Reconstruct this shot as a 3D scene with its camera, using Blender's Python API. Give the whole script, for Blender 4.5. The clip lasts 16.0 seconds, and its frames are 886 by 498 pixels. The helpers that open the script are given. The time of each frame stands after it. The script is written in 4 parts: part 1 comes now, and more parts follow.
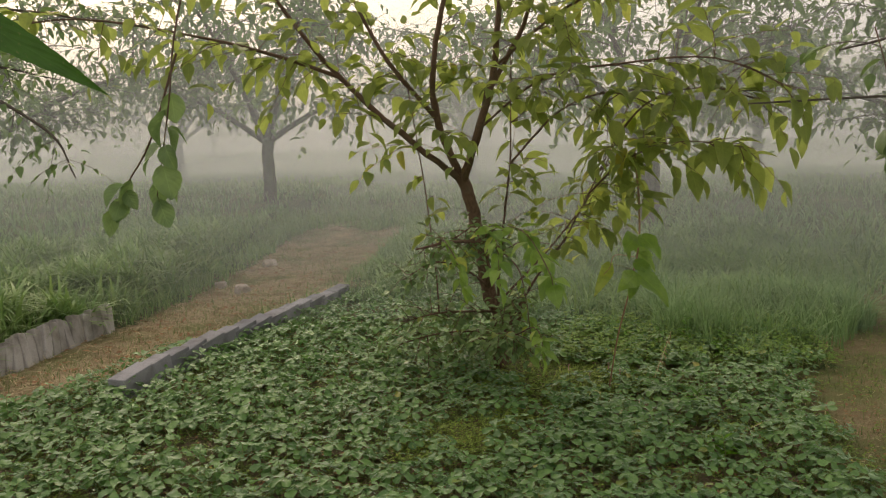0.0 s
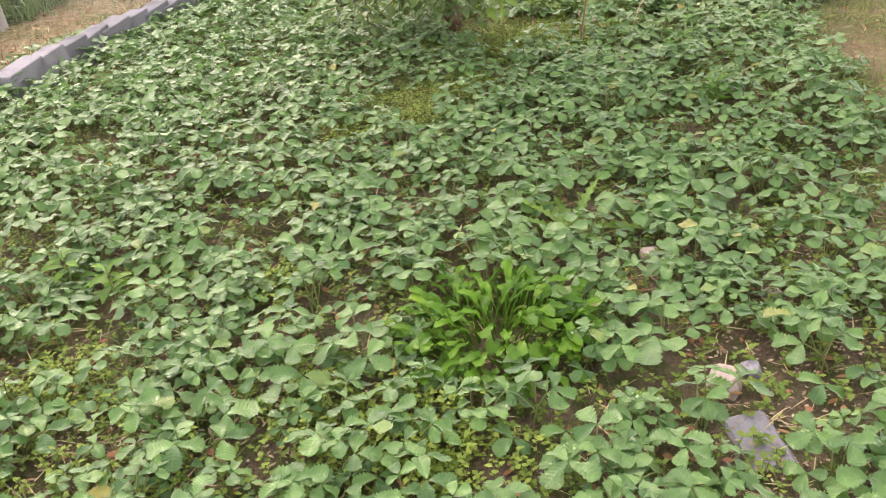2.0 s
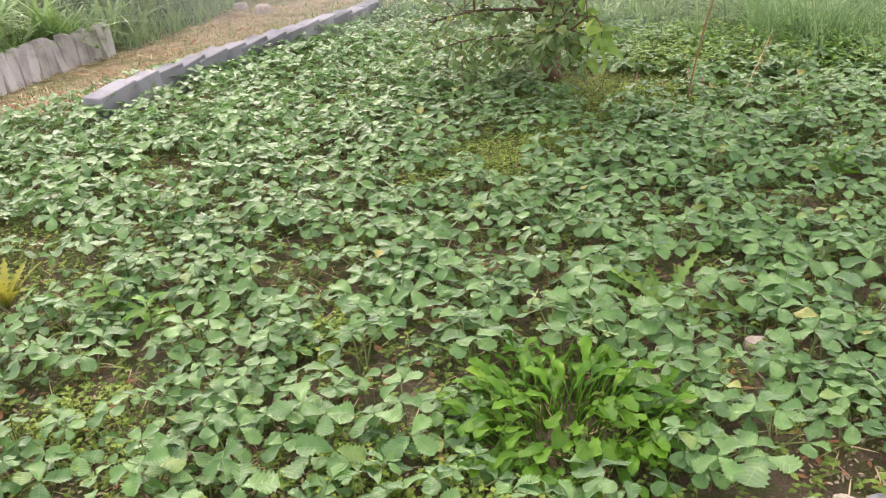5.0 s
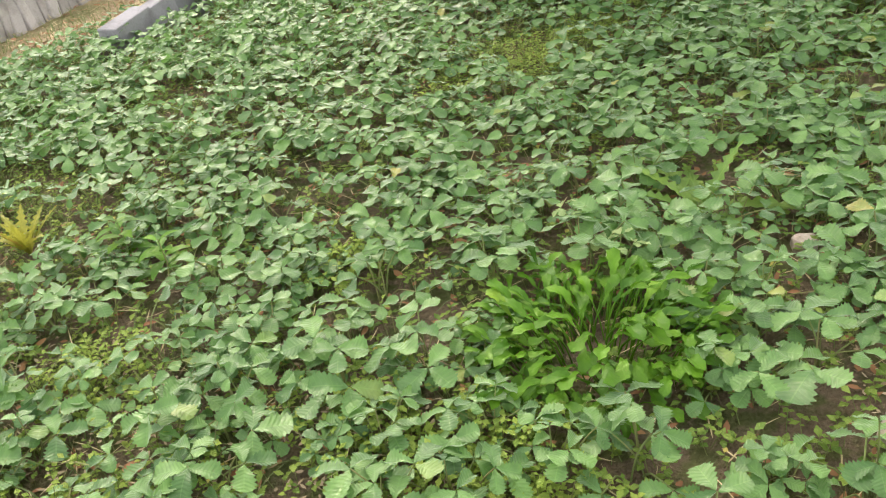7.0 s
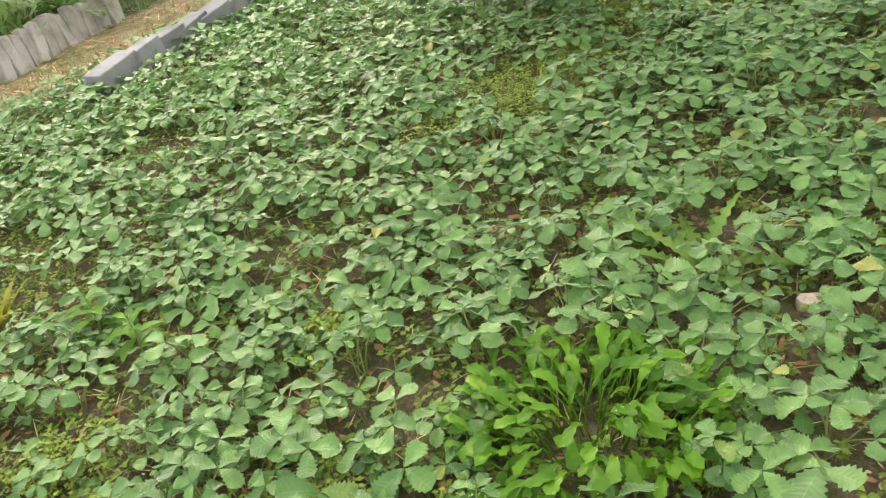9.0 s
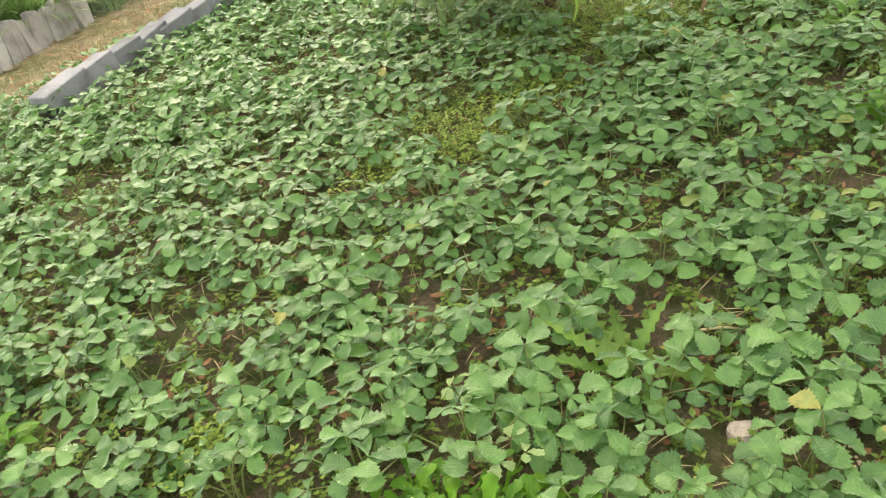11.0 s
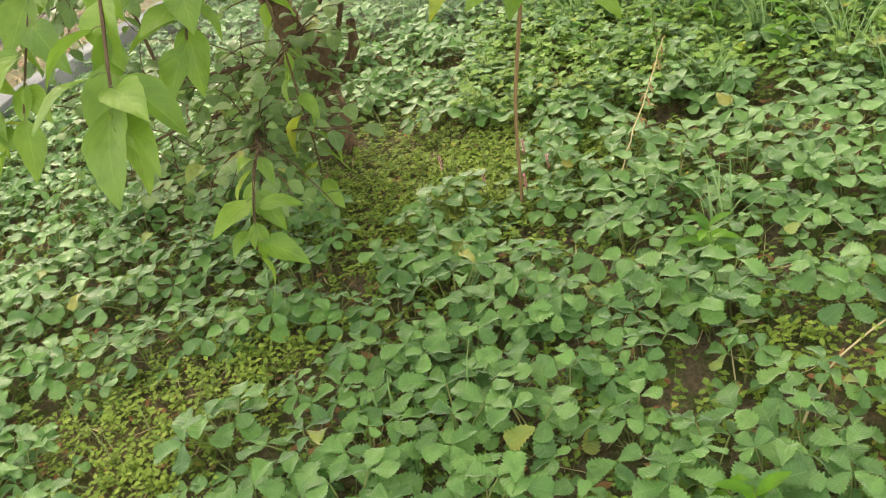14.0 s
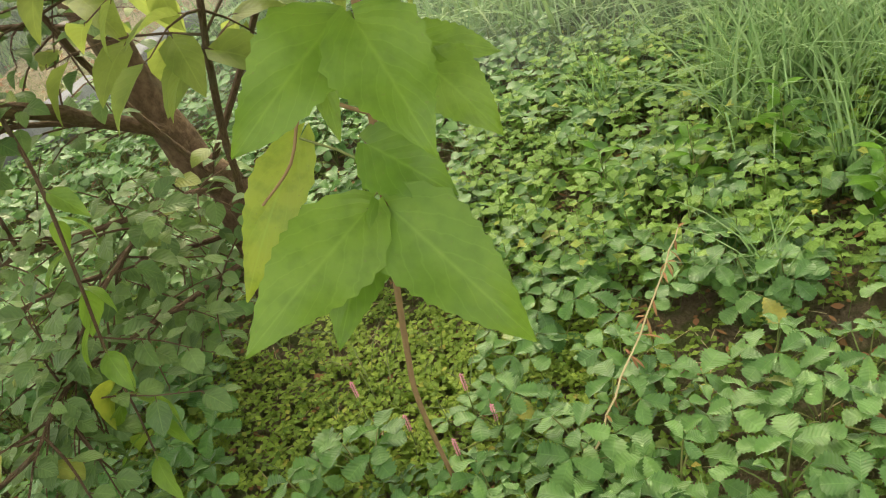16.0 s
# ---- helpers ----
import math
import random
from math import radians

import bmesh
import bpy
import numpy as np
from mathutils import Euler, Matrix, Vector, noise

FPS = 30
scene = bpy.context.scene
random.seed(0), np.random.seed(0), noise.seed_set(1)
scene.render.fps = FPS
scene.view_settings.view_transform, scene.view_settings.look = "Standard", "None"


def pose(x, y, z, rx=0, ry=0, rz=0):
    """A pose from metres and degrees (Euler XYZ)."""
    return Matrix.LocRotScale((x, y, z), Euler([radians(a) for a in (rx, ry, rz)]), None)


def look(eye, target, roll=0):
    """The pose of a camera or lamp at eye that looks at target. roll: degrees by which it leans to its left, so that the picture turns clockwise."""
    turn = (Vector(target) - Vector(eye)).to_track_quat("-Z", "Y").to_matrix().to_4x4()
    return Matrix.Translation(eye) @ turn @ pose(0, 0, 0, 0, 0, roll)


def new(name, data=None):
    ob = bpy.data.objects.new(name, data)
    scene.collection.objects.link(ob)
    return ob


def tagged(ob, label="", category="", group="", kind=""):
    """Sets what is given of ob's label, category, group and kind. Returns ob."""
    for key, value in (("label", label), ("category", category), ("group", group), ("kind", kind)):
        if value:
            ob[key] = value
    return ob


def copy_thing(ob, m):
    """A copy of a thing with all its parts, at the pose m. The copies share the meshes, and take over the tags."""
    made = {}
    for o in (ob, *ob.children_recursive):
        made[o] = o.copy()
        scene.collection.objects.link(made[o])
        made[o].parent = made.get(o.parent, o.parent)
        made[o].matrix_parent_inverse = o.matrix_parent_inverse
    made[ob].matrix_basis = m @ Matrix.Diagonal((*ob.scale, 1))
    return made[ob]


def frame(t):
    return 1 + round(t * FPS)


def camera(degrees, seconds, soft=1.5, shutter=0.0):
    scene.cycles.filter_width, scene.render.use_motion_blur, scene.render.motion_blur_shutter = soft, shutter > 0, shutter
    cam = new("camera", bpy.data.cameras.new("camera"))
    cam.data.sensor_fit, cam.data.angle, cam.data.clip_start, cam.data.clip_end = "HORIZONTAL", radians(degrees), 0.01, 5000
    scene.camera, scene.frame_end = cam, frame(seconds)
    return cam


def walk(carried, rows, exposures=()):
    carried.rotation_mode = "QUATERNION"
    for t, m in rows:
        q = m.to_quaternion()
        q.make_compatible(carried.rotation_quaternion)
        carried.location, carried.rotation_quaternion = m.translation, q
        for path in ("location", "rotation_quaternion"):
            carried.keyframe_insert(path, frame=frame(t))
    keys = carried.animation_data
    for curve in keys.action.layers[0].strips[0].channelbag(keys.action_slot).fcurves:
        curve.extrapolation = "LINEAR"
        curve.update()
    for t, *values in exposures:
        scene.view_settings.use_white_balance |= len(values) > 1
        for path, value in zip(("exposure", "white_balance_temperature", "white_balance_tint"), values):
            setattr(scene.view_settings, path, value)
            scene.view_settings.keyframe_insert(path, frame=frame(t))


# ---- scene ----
cam = camera(58.0, 16.0, soft=1.1, shutter=0.0)
PATH = [
    (0, (0.774, 0.493, 1.565), (0.475, 2.454, 1.308), -1.6),
    (0.5, (0.793, 0.603, 1.473), (0.499, 2.544, 1.094), -0.9),
    (1, (0.835, 0.72, 1.417), (0.507, 2.608, 0.843), -3.0),
    (1.5, (0.848, 0.879, 1.298), (0.5, 2.664, 0.467), -5.4),
    (2, (0.805, 1.114, 1.211), (0.559, 2.845, 0.239), -6.0),
    (2.5, (0.797, 1.239, 1.153), (0.522, 2.964, 0.179), -6.6),
    (3, (0.783, 1.324, 1.121), (0.48, 3.049, 0.155), -6.6),
    (3.5, (0.803, 1.397, 1.121), (0.446, 3.117, 0.164), -6.8),
    (4, (0.835, 1.339, 1.208), (0.424, 3.115, 0.386), -5.1),
    (4.5, (0.846, 1.303, 1.273), (0.401, 3.143, 0.629), -2.6),
    (5, (0.799, 1.36, 1.102), (0.346, 3.118, 0.264), -3.7),
    (5.2, (0.801, 1.404, 1.062), (0.336, 3.118, 0.141), -4.8),
    (7.5, (0.871, 1.519, 1.062), (0.265, 3.127, 0.039), -11.7),
    (8, (0.882, 1.558, 1.08), (0.261, 3.174, 0.078), -12.8),
    (10.3, (1.004, 1.923, 1.134), (0.397, 3.527, 0.104), -13.2),
    (10.5, (1.051, 1.964, 1.142), (0.427, 3.553, 0.099), -13.2),
    (11, (1.084, 2.073, 1.18), (0.432, 3.645, 0.129), -14.0),
    (11.5, (1.106, 2.289, 1.213), (0.429, 3.843, 0.151), -16.4),
    (12, (1.177, 2.503, 1.257), (0.591, 4.119, 0.235), -16.8),
    (12.5, (1.312, 2.778, 1.243), (0.787, 4.442, 0.267), -15.2),
    (13, (1.371, 3.011, 1.229), (0.802, 4.656, 0.245), -15.4),
    (13.5, (1.387, 3.287, 1.198), (0.826, 4.916, 0.182), -16.0),
    (14, (1.429, 3.476, 1.193), (0.888, 5.081, 0.129), -15.7),
    (14.5, (1.501, 3.734, 1.21), (0.89, 5.294, 0.118), -13.7),
    (15, (1.572, 4.105, 1.255), (0.881, 5.604, 0.126), -17.2),
    (15.5, (1.583, 4.393, 1.278), (0.827, 5.878, 0.172), -19.9),
    (16, (1.675, 4.539, 1.271), (0.872, 5.99, 0.153), -20.1),
]
EXPOSURE = [(0.0, -0.58, 7700, 13), (0.4, -0.12, 7400, 14), (1.0, 0.40, 7200, 19), (1.5, 0.74, 7150, 22), (2.5, 0.93, 6850, 26), (5.2, 0.93, 6750, 21),
            (8.0, 0.89, 7150, 9), (11.0, 0.92, 7350, 7), (13.0, 0.98, 7450, 5), (14.5, 0.97, 7900, 2), (16.0, 0.77, 7900, 1)]
walk(cam, [(t, look(eye, target, roll)) for t, eye, target, roll in PATH], EXPOSURE)

# ---- sky and light: a foggy, overcast morning ----
world = bpy.data.worlds.new("foggy_sky")
world.use_nodes = True
scene.world = world
wn, wl = world.node_tree.nodes, world.node_tree.links
wn.clear()
sky = wn.new("ShaderNodeTexSky")
sky.sky_type, sky.sun_disc = "NISHITA", False
sky.sun_elevation, sky.sun_rotation, sky.dust_density = radians(39), radians(-28), 6.0
bg_sky = wn.new("ShaderNodeBackground")
bg_sky.inputs["Strength"].default_value = 0.10
bg_fog = wn.new("ShaderNodeBackground")
bg_fog.inputs["Color"].default_value = (0.885, 0.89, 0.89, 1)
bg_fog.inputs["Strength"].default_value = 0.94
both = wn.new("ShaderNodeAddShader")
wout = wn.new("ShaderNodeOutputWorld")
wl.new(sky.outputs[0], bg_sky.inputs["Color"])
wl.new(bg_sky.outputs[0], both.inputs[0])
wl.new(bg_fog.outputs[0], both.inputs[1])
wl.new(both.outputs[0], wout.inputs[0])
sun = new("sun", bpy.data.lights.new("sun", "SUN"))
sun.data.energy, sun.data.angle, sun.data.color = 0.8, radians(30), (1.0, 0.96, 0.88)
sun.matrix_world = look((0, 0, 20), (11.5, -22, 0))


# ---- materials ----
class Nodes:
    """A short way to write node trees."""

    def __init__(self, name):
        self.mat = bpy.data.materials.new(name)
        self.mat.use_nodes = True
        self.t = self.mat.node_tree
        self.t.nodes.clear()
        self.out = self.t.nodes.new("ShaderNodeOutputMaterial")

    def put(self, target, value):
        if isinstance(value, bpy.types.NodeSocket):
            self.t.links.new(value, target)
        elif isinstance(value, tuple) and len(value) == 3 and target.type == "RGBA":
            target.default_value = (*value, 1)
        else:
            target.default_value = value

    def node(self, kind, out=0, props=(), **inputs):
        n = self.t.nodes.new(kind)
        for key, value in props:
            setattr(n, key, value)
        for key, value in inputs.items():
            k = int(key[1:]) if key[0] == "i" and key[1:].isdigit() else key.replace("_", " ")
            self.put(n.inputs[k], value)
        return n.outputs[out]

    def math(self, op, a, b=0.0, clamp=False):
        return self.node("ShaderNodeMath", props=(("operation", op), ("use_clamp", clamp)), i0=a, i1=b)

    def mix(self, fac, a, b):
        n = self.t.nodes.new("ShaderNodeMix")
        n.data_type = "RGBA"
        self.put(n.inputs[0], fac), self.put(n.inputs[6], a), self.put(n.inputs[7], b)
        return n.outputs[2]

    def noise(self, scale, detail=3.0, vec=None, rough=0.55):
        v = vec if vec is not None else self.node("ShaderNodeNewGeometry", 0)
        return self.node("ShaderNodeTexNoise", Vector=v, Scale=scale, Detail=detail, Roughness=rough)

    def ramp(self, fac, lo, hi):
        n = self.t.nodes.new("ShaderNodeMapRange")
        self.put(n.inputs[0], fac)
        n.inputs[1].default_value, n.inputs[2].default_value = lo, hi
        return n.outputs[0]

    def bump(self, height, strength, dist):
        return self.node("ShaderNodeBump", Height=height, Strength=strength, Distance=dist)

    def finish(self, shader):
        self.t.links.new(shader, self.out.inputs[0])
        return self.mat


def principled(g, color, rough, normal=None, spec=0.5, metal=0.0, down=0.0):
    extra = {"Normal": normal} if normal is not None else {}
    return g.node("ShaderNodeBsdfPrincipled", Base_Color=color, Roughness=rough, Specular_IOR_Level=spec, Metallic=metal, Sheen_Weight=down, Sheen_Roughness=0.45, **extra)


def leaf_material(name, dark, light, old, rough=0.45, veins=7.0, vein=0.35, old_from=0.93, glow=0.3, spec=0.5, relief=1.0, down=0.0, slant=0.75):
    """A leaf: colour by leaf, pale veins, blotches, quilted relief between the veins, fine down, some light through the blade."""
    g = Nodes(name)
    uv = g.node("ShaderNodeUVMap")
    sep = g.t.nodes.new("ShaderNodeSeparateXYZ")
    g.put(sep.inputs[0], uv)
    across = g.math("ABSOLUTE", g.math("SUBTRACT", sep.outputs[0], 0.5))
    mid = g.ramp(across, 0.035, 0.0)
    bend = g.math("MULTIPLY", g.math("SUBTRACT", g.noise(45.0, 2.0), 0.5), 0.10 if slant > 0.5 else 0.03)
    band = g.math("FRACT", g.math("MULTIPLY", g.math("ADD", g.math("SUBTRACT", sep.outputs[1], g.math("MULTIPLY", across, slant)), bend), veins))
    ridge = g.math("ABSOLUTE", g.math("SUBTRACT", band, 0.5))
    side = g.ramp(ridge, 0.43, 0.5)
    lines = g.math("MAXIMUM", mid, g.math("MULTIPLY", side, 0.55))
    r1 = g.node("ShaderNodeObjectInfo", 5)
    r2 = g.node("ShaderNodeNewGeometry", 8)
    rnd = g.math("FRACT", g.math("ADD", g.math("MULTIPLY", r1, 3.7), g.math("MULTIPLY", r2, 0.9)))
    base = g.mix(rnd, dark, light)
    base = g.mix(g.ramp(rnd, old_from, min(1.0, old_from + 0.04)), base, old)
    blot = g.noise(38.0, 3.0)
    base = g.mix(g.math("MULTIPLY", g.ramp(blot, 0.45, 0.70), 0.45), base, tuple(0.6 * c for c in dark))
    base = g.mix(g.math("MULTIPLY", g.ramp(g.noise(17.0, 3.0), 0.48, 0.66), 0.38), base, light)
    wear = g.noise(210.0, 2.0)
    base = g.mix(g.math("MULTIPLY", g.ramp(wear, 0.66, 0.74), 0.4), base, (0.20, 0.17, 0.07))
    pale = tuple(min(1.0, 1.7 * c + 0.02) for c in light)
    base = g.mix(g.math("MULTIPLY", lines, vein), base, pale)
    height = g.math("ADD", g.math("MULTIPLY", g.math("SUBTRACT", 0.5, ridge), 1.0), g.math("MULTIPLY", blot, 0.5))
    nrm = g.bump(height, 0.55 * relief, 0.004)
    skin = principled(g, base, rough, nrm, spec, 0.0, down)
    thru = g.node("ShaderNodeBsdfTranslucent", Color=g.mix(0.5, base, pale), Normal=nrm)
    return g.finish(g.node("ShaderNodeMixShader", i0=glow, i1=skin, i2=thru))


def plain_plant(name, a, b, rough=0.6, scale=30.0, glow=0.2):
    """Stalks and blades: two tones by piece and along the length."""
    g = Nodes(name)
    r1 = g.node("ShaderNodeObjectInfo", 5)
    r2 = g.node("ShaderNodeNewGeometry", 8)
    rnd = g.math("FRACT", g.math("ADD", r1, r2))
    n = g.noise(scale, 3.0)
    base = g.mix(g.math("ADD", g.math("MULTIPLY", rnd, 0.6), g.math("MULTIPLY", n, 0.4), True), a, b)
    skin = principled(g, base, rough, g.bump(n, 0.3, 0.002), 0.4)
    thru = g.node("ShaderNodeBsdfTranslucent", Color=base)
    return g.finish(g.node("ShaderNodeMixShader", i0=glow, i1=skin, i2=thru))


def bark_material(name, a, b, moss):
    g = Nodes(name)
    uv = g.node("ShaderNodeUVMap")
    mapping = g.node("ShaderNodeMapping", Vector=uv, Scale=(6.0, 14.0, 1.0))
    n1 = g.noise(2.6, 5.0, mapping, 0.65)
    n2 = g.noise(9.0, 4.0)
    base = g.mix(g.ramp(n1, 0.3, 0.7), a, b)
    base = g.mix(g.math("MULTIPLY", g.ramp(n2, 0.55, 0.72), 0.5), base, moss)
    h = g.math("ADD", n1, g.math("MULTIPLY", g.noise(90.0, 3.0), 0.4))
    return g.finish(principled(g, base, 0.85, g.bump(h, 0.8, 0.012), 0.25))


def brick_material(name, a, b, stain):
    g = Nodes(name)
    rnd = g.node("ShaderNodeObjectInfo", 5)
    n1 = g.noise(7.0, 5.0)
    n2 = g.noise(120.0, 3.0)
    base = g.mix(rnd, a, b)
    base = g.mix(g.math("MULTIPLY", g.ramp(n1, 0.45, 0.7), 0.7), base, stain)
    base = g.mix(g.math("MULTIPLY", g.ramp(n2, 0.5, 0.75), 0.35), base, tuple(0.45 * c for c in a))
    h = g.math("ADD", n2, g.math("MULTIPLY", n1, 1.5))
    return g.finish(principled(g, base, 0.9, g.bump(h, 0.6, 0.006), 0.3))


def ground_material():
    """Soil in the bed, yellow straw-strewn earth on the paths, green sod elsewhere."""
    g = Nodes("ground")
    path = g.node("ShaderNodeAttribute", 2, props=(("attribute_name", "path"),))
    bed = g.node("ShaderNodeAttribute", 2, props=(("attribute_name", "bed"),))
    track = g.node("ShaderNodeAttribute", 2, props=(("attribute_name", "track"),))
    n1, n2, n3 = g.noise(1.7, 4.0), g.noise(14.0, 4.0), g.noise(95.0, 4.0, rough=0.7)
    soil = g.mix(n3, (0.09, 0.064, 0.040), (0.34, 0.26, 0.175))
    soil = g.mix(g.math("MULTIPLY", g.ramp(n2, 0.44, 0.58), 0.8), soil, (0.11, 0.145, 0.04))
    soil = g.mix(g.math("MULTIPLY", g.ramp(n1, 0.5, 0.7), 0.35), soil, (0.26, 0.15, 0.09))
    earth = g.mix(n2, (0.31, 0.235, 0.14), (0.56, 0.46, 0.29))
    earth = g.mix(g.math("MULTIPLY", g.ramp(g.noise(4.5, 4.0), 0.48, 0.62), 0.55), earth, (0.24, 0.14, 0.075))
    earth = g.mix(g.math("MULTIPLY", g.ramp(n3, 0.45, 0.70), 0.7), earth, (0.17, 0.11, 0.06))
    earth = g.mix(g.math("MULTIPLY", g.ramp(n1, 0.48, 0.62), 0.65), earth, (0.17, 0.19, 0.07))
    sod = g.mix(n2, (0.05, 0.095, 0.035), (0.13, 0.17, 0.065))
    sod = g.mix(g.math("MULTIPLY", g.ramp(n1, 0.5, 0.72), 0.5), sod, (0.24, 0.22, 0.10))
    rag = g.math("ADD", path, g.math("MULTIPLY", g.math("SUBTRACT", n2, 0.5), 0.9))
    rag2 = g.math("ADD", bed, g.math("MULTIPLY", g.math("SUBTRACT", n2, 0.5), 0.6))
    base = g.mix(g.ramp(rag, 0.4, 0.6), sod, earth)
    rag3 = g.math("ADD", track, g.math("MULTIPLY", g.math("SUBTRACT", n2, 0.5), 0.9))
    worn = g.mix(n2, (0.22, 0.17, 0.09), (0.42, 0.34, 0.20))
    worn = g.mix(g.math("MULTIPLY", g.ramp(n3, 0.45, 0.7), 0.55), worn, (0.13, 0.085, 0.05))
    worn = g.mix(g.math("MULTIPLY", g.ramp(n1, 0.42, 0.60), 0.75), worn, (0.15, 0.19, 0.06))
    base = g.mix(g.ramp(rag3, 0.35, 0.65), base, worn)
    base = g.mix(g.ramp(rag2, 0.4, 0.6), base, soil)
    h = g.math("ADD", g.math("MULTIPLY", n3, 0.8), n2)
    return g.finish(principled(g, base, 0.95, g.bump(h, 1.0, 0.04), 0.2))


def stone_material():
    g = Nodes("stone")
    n1, n2 = g.noise(18.0, 5.0), g.noise(140.0, 3.0)
    base = g.mix(g.ramp(n1, 0.35, 0.65), (0.32, 0.265, 0.21), (0.47, 0.405, 0.34))
    base = g.mix(g.math("MULTIPLY", g.ramp(n2, 0.5, 0.7), 0.5), base, (0.30, 0.22, 0.16))
    return g.finish(principled(g, base, 0.85, g.bump(g.math("ADD", n1, n2), 0.5, 0.01), 0.3))


def mist_material(name, thick):
    """Thin mist as a flat sheet standing in for haze: lets most light by and scatters the rest, thinning out towards
    the ground.
    """
    g = Nodes(name)
    co = g.node("ShaderNodeTexCoord", 0)
    sep = g.t.nodes.new("ShaderNodeSeparateXYZ")
    g.put(sep.inputs[0], co)
    low = g.math("MULTIPLY", g.ramp(sep.outputs[2], 0.004, 0.034), g.ramp(sep.outputs[2], 0.32, 0.14))
    wisp = g.ramp(g.noise(0.16, 2.0), 0.25, 0.75)
    fac = g.math("MULTIPLY", g.math("MULTIPLY", low, thick), g.math("ADD", 0.75, g.math("MULTIPLY", wisp, 0.5)))
    soft = g.node("ShaderNodeMixShader", i0=0.5, i1=g.node("ShaderNodeBsdfDiffuse", Color=(0.92, 0.96, 1.0)), i2=g.node("ShaderNodeBsdfTranslucent", Color=(0.92, 0.96, 1.0)))
    return g.finish(g.node("ShaderNodeMixShader", i0=fac, i1=g.node("ShaderNodeBsdfTransparent"), i2=soft))


M_STRAW = leaf_material("strawberry_leaf", (0.044, 0.135, 0.024), (0.145, 0.300, 0.062), (0.34, 0.30, 0.05), 0.46, 8.0, 0.24, 0.988, 0.25, 0.58, 0.42, 0.42, 0.25)
M_STALK = plain_plant("strawberry_stalk", (0.16, 0.26, 0.07), (0.28, 0.25, 0.10))
M_MULB = leaf_material("mulberry_leaf", (0.14, 0.20, 0.050), (0.31, 0.37, 0.085), (0.50, 0.42, 0.06), 0.48, 6.0, 0.25, 0.955, 0.58, 0.4, 0.35)
M_YOUNG = leaf_material("young_mulberry_leaf", (0.115, 0.225, 0.030), (0.24, 0.37, 0.055), (0.50, 0.46, 0.06), 0.40, 6.0, 0.22, 0.96, 0.38, 0.5, 0.32, 0.0, 0.9)
M_MULB_DARK = leaf_material("small_tree_leaf", (0.085, 0.160, 0.052), (0.185, 0.285, 0.085), (0.34, 0.33, 0.05), 0.42, 6.0, 0.3, 0.97, 0.28, 0.5, 0.6)
M_WEED = leaf_material("bright_weed_leaf", (0.036, 0.125, 0.004), (0.110, 0.260, 0.010), (0.20, 0.34, 0.03), 0.5, 5.0, 0.06, 0.97, 0.22, 0.3, 0.3)
M_MAT = leaf_material("ground_weed_leaf", (0.105, 0.200, 0.032), (0.255, 0.350, 0.060), (0.46, 0.36, 0.09), 0.55, 3.0, 0.1, 0.93, 0.3, 0.35)
M_FERN = leaf_material("frond_leaf", (0.12, 0.24, 0.04), (0.23, 0.37, 0.06), (0.38, 0.37, 0.06), 0.5, 4.0, 0.2, 0.9, 0.3)
# deep green, darkened further in the colour for leaves seen against the bright sky
M_SHADED_LEAF = leaf_material("deep_green_shaded_leaf", (0.035, 0.110, 0.010), (0.055, 0.15, 0.016), (0.08, 0.15, 0.03), 0.5, 6.0, 0.15, 0.99, 0.12, 0.3, 0.4)
M_YELLOW = leaf_material("yellow_weed_leaf", (0.24, 0.27, 0.035), (0.38, 0.37, 0.05), (0.40, 0.26, 0.06), 0.5, 4.0, 0.2, 0.9, 0.3)
M_CLOVER = leaf_material("clover_leaf", (0.17, 0.28, 0.040), (0.34, 0.44, 0.080), (0.44, 0.40, 0.09), 0.55, 3.0, 0.1, 0.95, 0.35, 0.35)
M_PALE = leaf_material("pale_leaf", (0.26, 0.38, 0.14), (0.34, 0.45, 0.18), (0.38, 0.44, 0.15), 0.5, 5.0, 0.2, 0.95, 0.3)
M_DEAD = plain_plant("dead_leaf", (0.24, 0.10, 0.05), (0.36, 0.20, 0.09), 0.8, 60.0, 0.1)
M_STEM = plain_plant("dry_stem", (0.20, 0.11, 0.06), (0.38, 0.25, 0.13), 0.8, 70.0, 0.0)
M_CRUMB = plain_plant("grey_brown_crumb", (0.24, 0.17, 0.105), (0.50, 0.40, 0.27), 0.9, 60.0, 0.0)
M_DRY = plain_plant("dry_straw", (0.42, 0.33, 0.17), (0.62, 0.52, 0.31), 0.8, 60.0, 0.1)
M_GRASS = plain_plant("grass_blade", (0.13, 0.26, 0.07), (0.31, 0.43, 0.15), 0.45, 8.0, 0.3)
M_GRASS_PALE = plain_plant("pale_grass_blade", (0.13, 0.26, 0.09), (0.30, 0.43, 0.18), 0.5, 8.0, 0.3)
M_TURF = plain_plant("turf_blade", (0.11, 0.19, 0.06), (0.30, 0.31, 0.12), 0.6, 8.0, 0.3)
M_PINK = plain_plant("pink_flower", (0.55, 0.16, 0.26), (0.70, 0.34, 0.42), 0.6, 90.0, 0.2)
M_BARK = bark_material("bark", (0.095, 0.055, 0.035), (0.24, 0.155, 0.10), (0.20, 0.19, 0.13))
M_BARK_GREY = bark_material("grey_bark", (0.07, 0.055, 0.045), (0.18, 0.15, 0.12), (0.20, 0.21, 0.16))
M_BRICK = brick_material("grey_brick", (0.21, 0.21, 0.23), (0.33, 0.325, 0.345), (0.12, 0.11, 0.11))
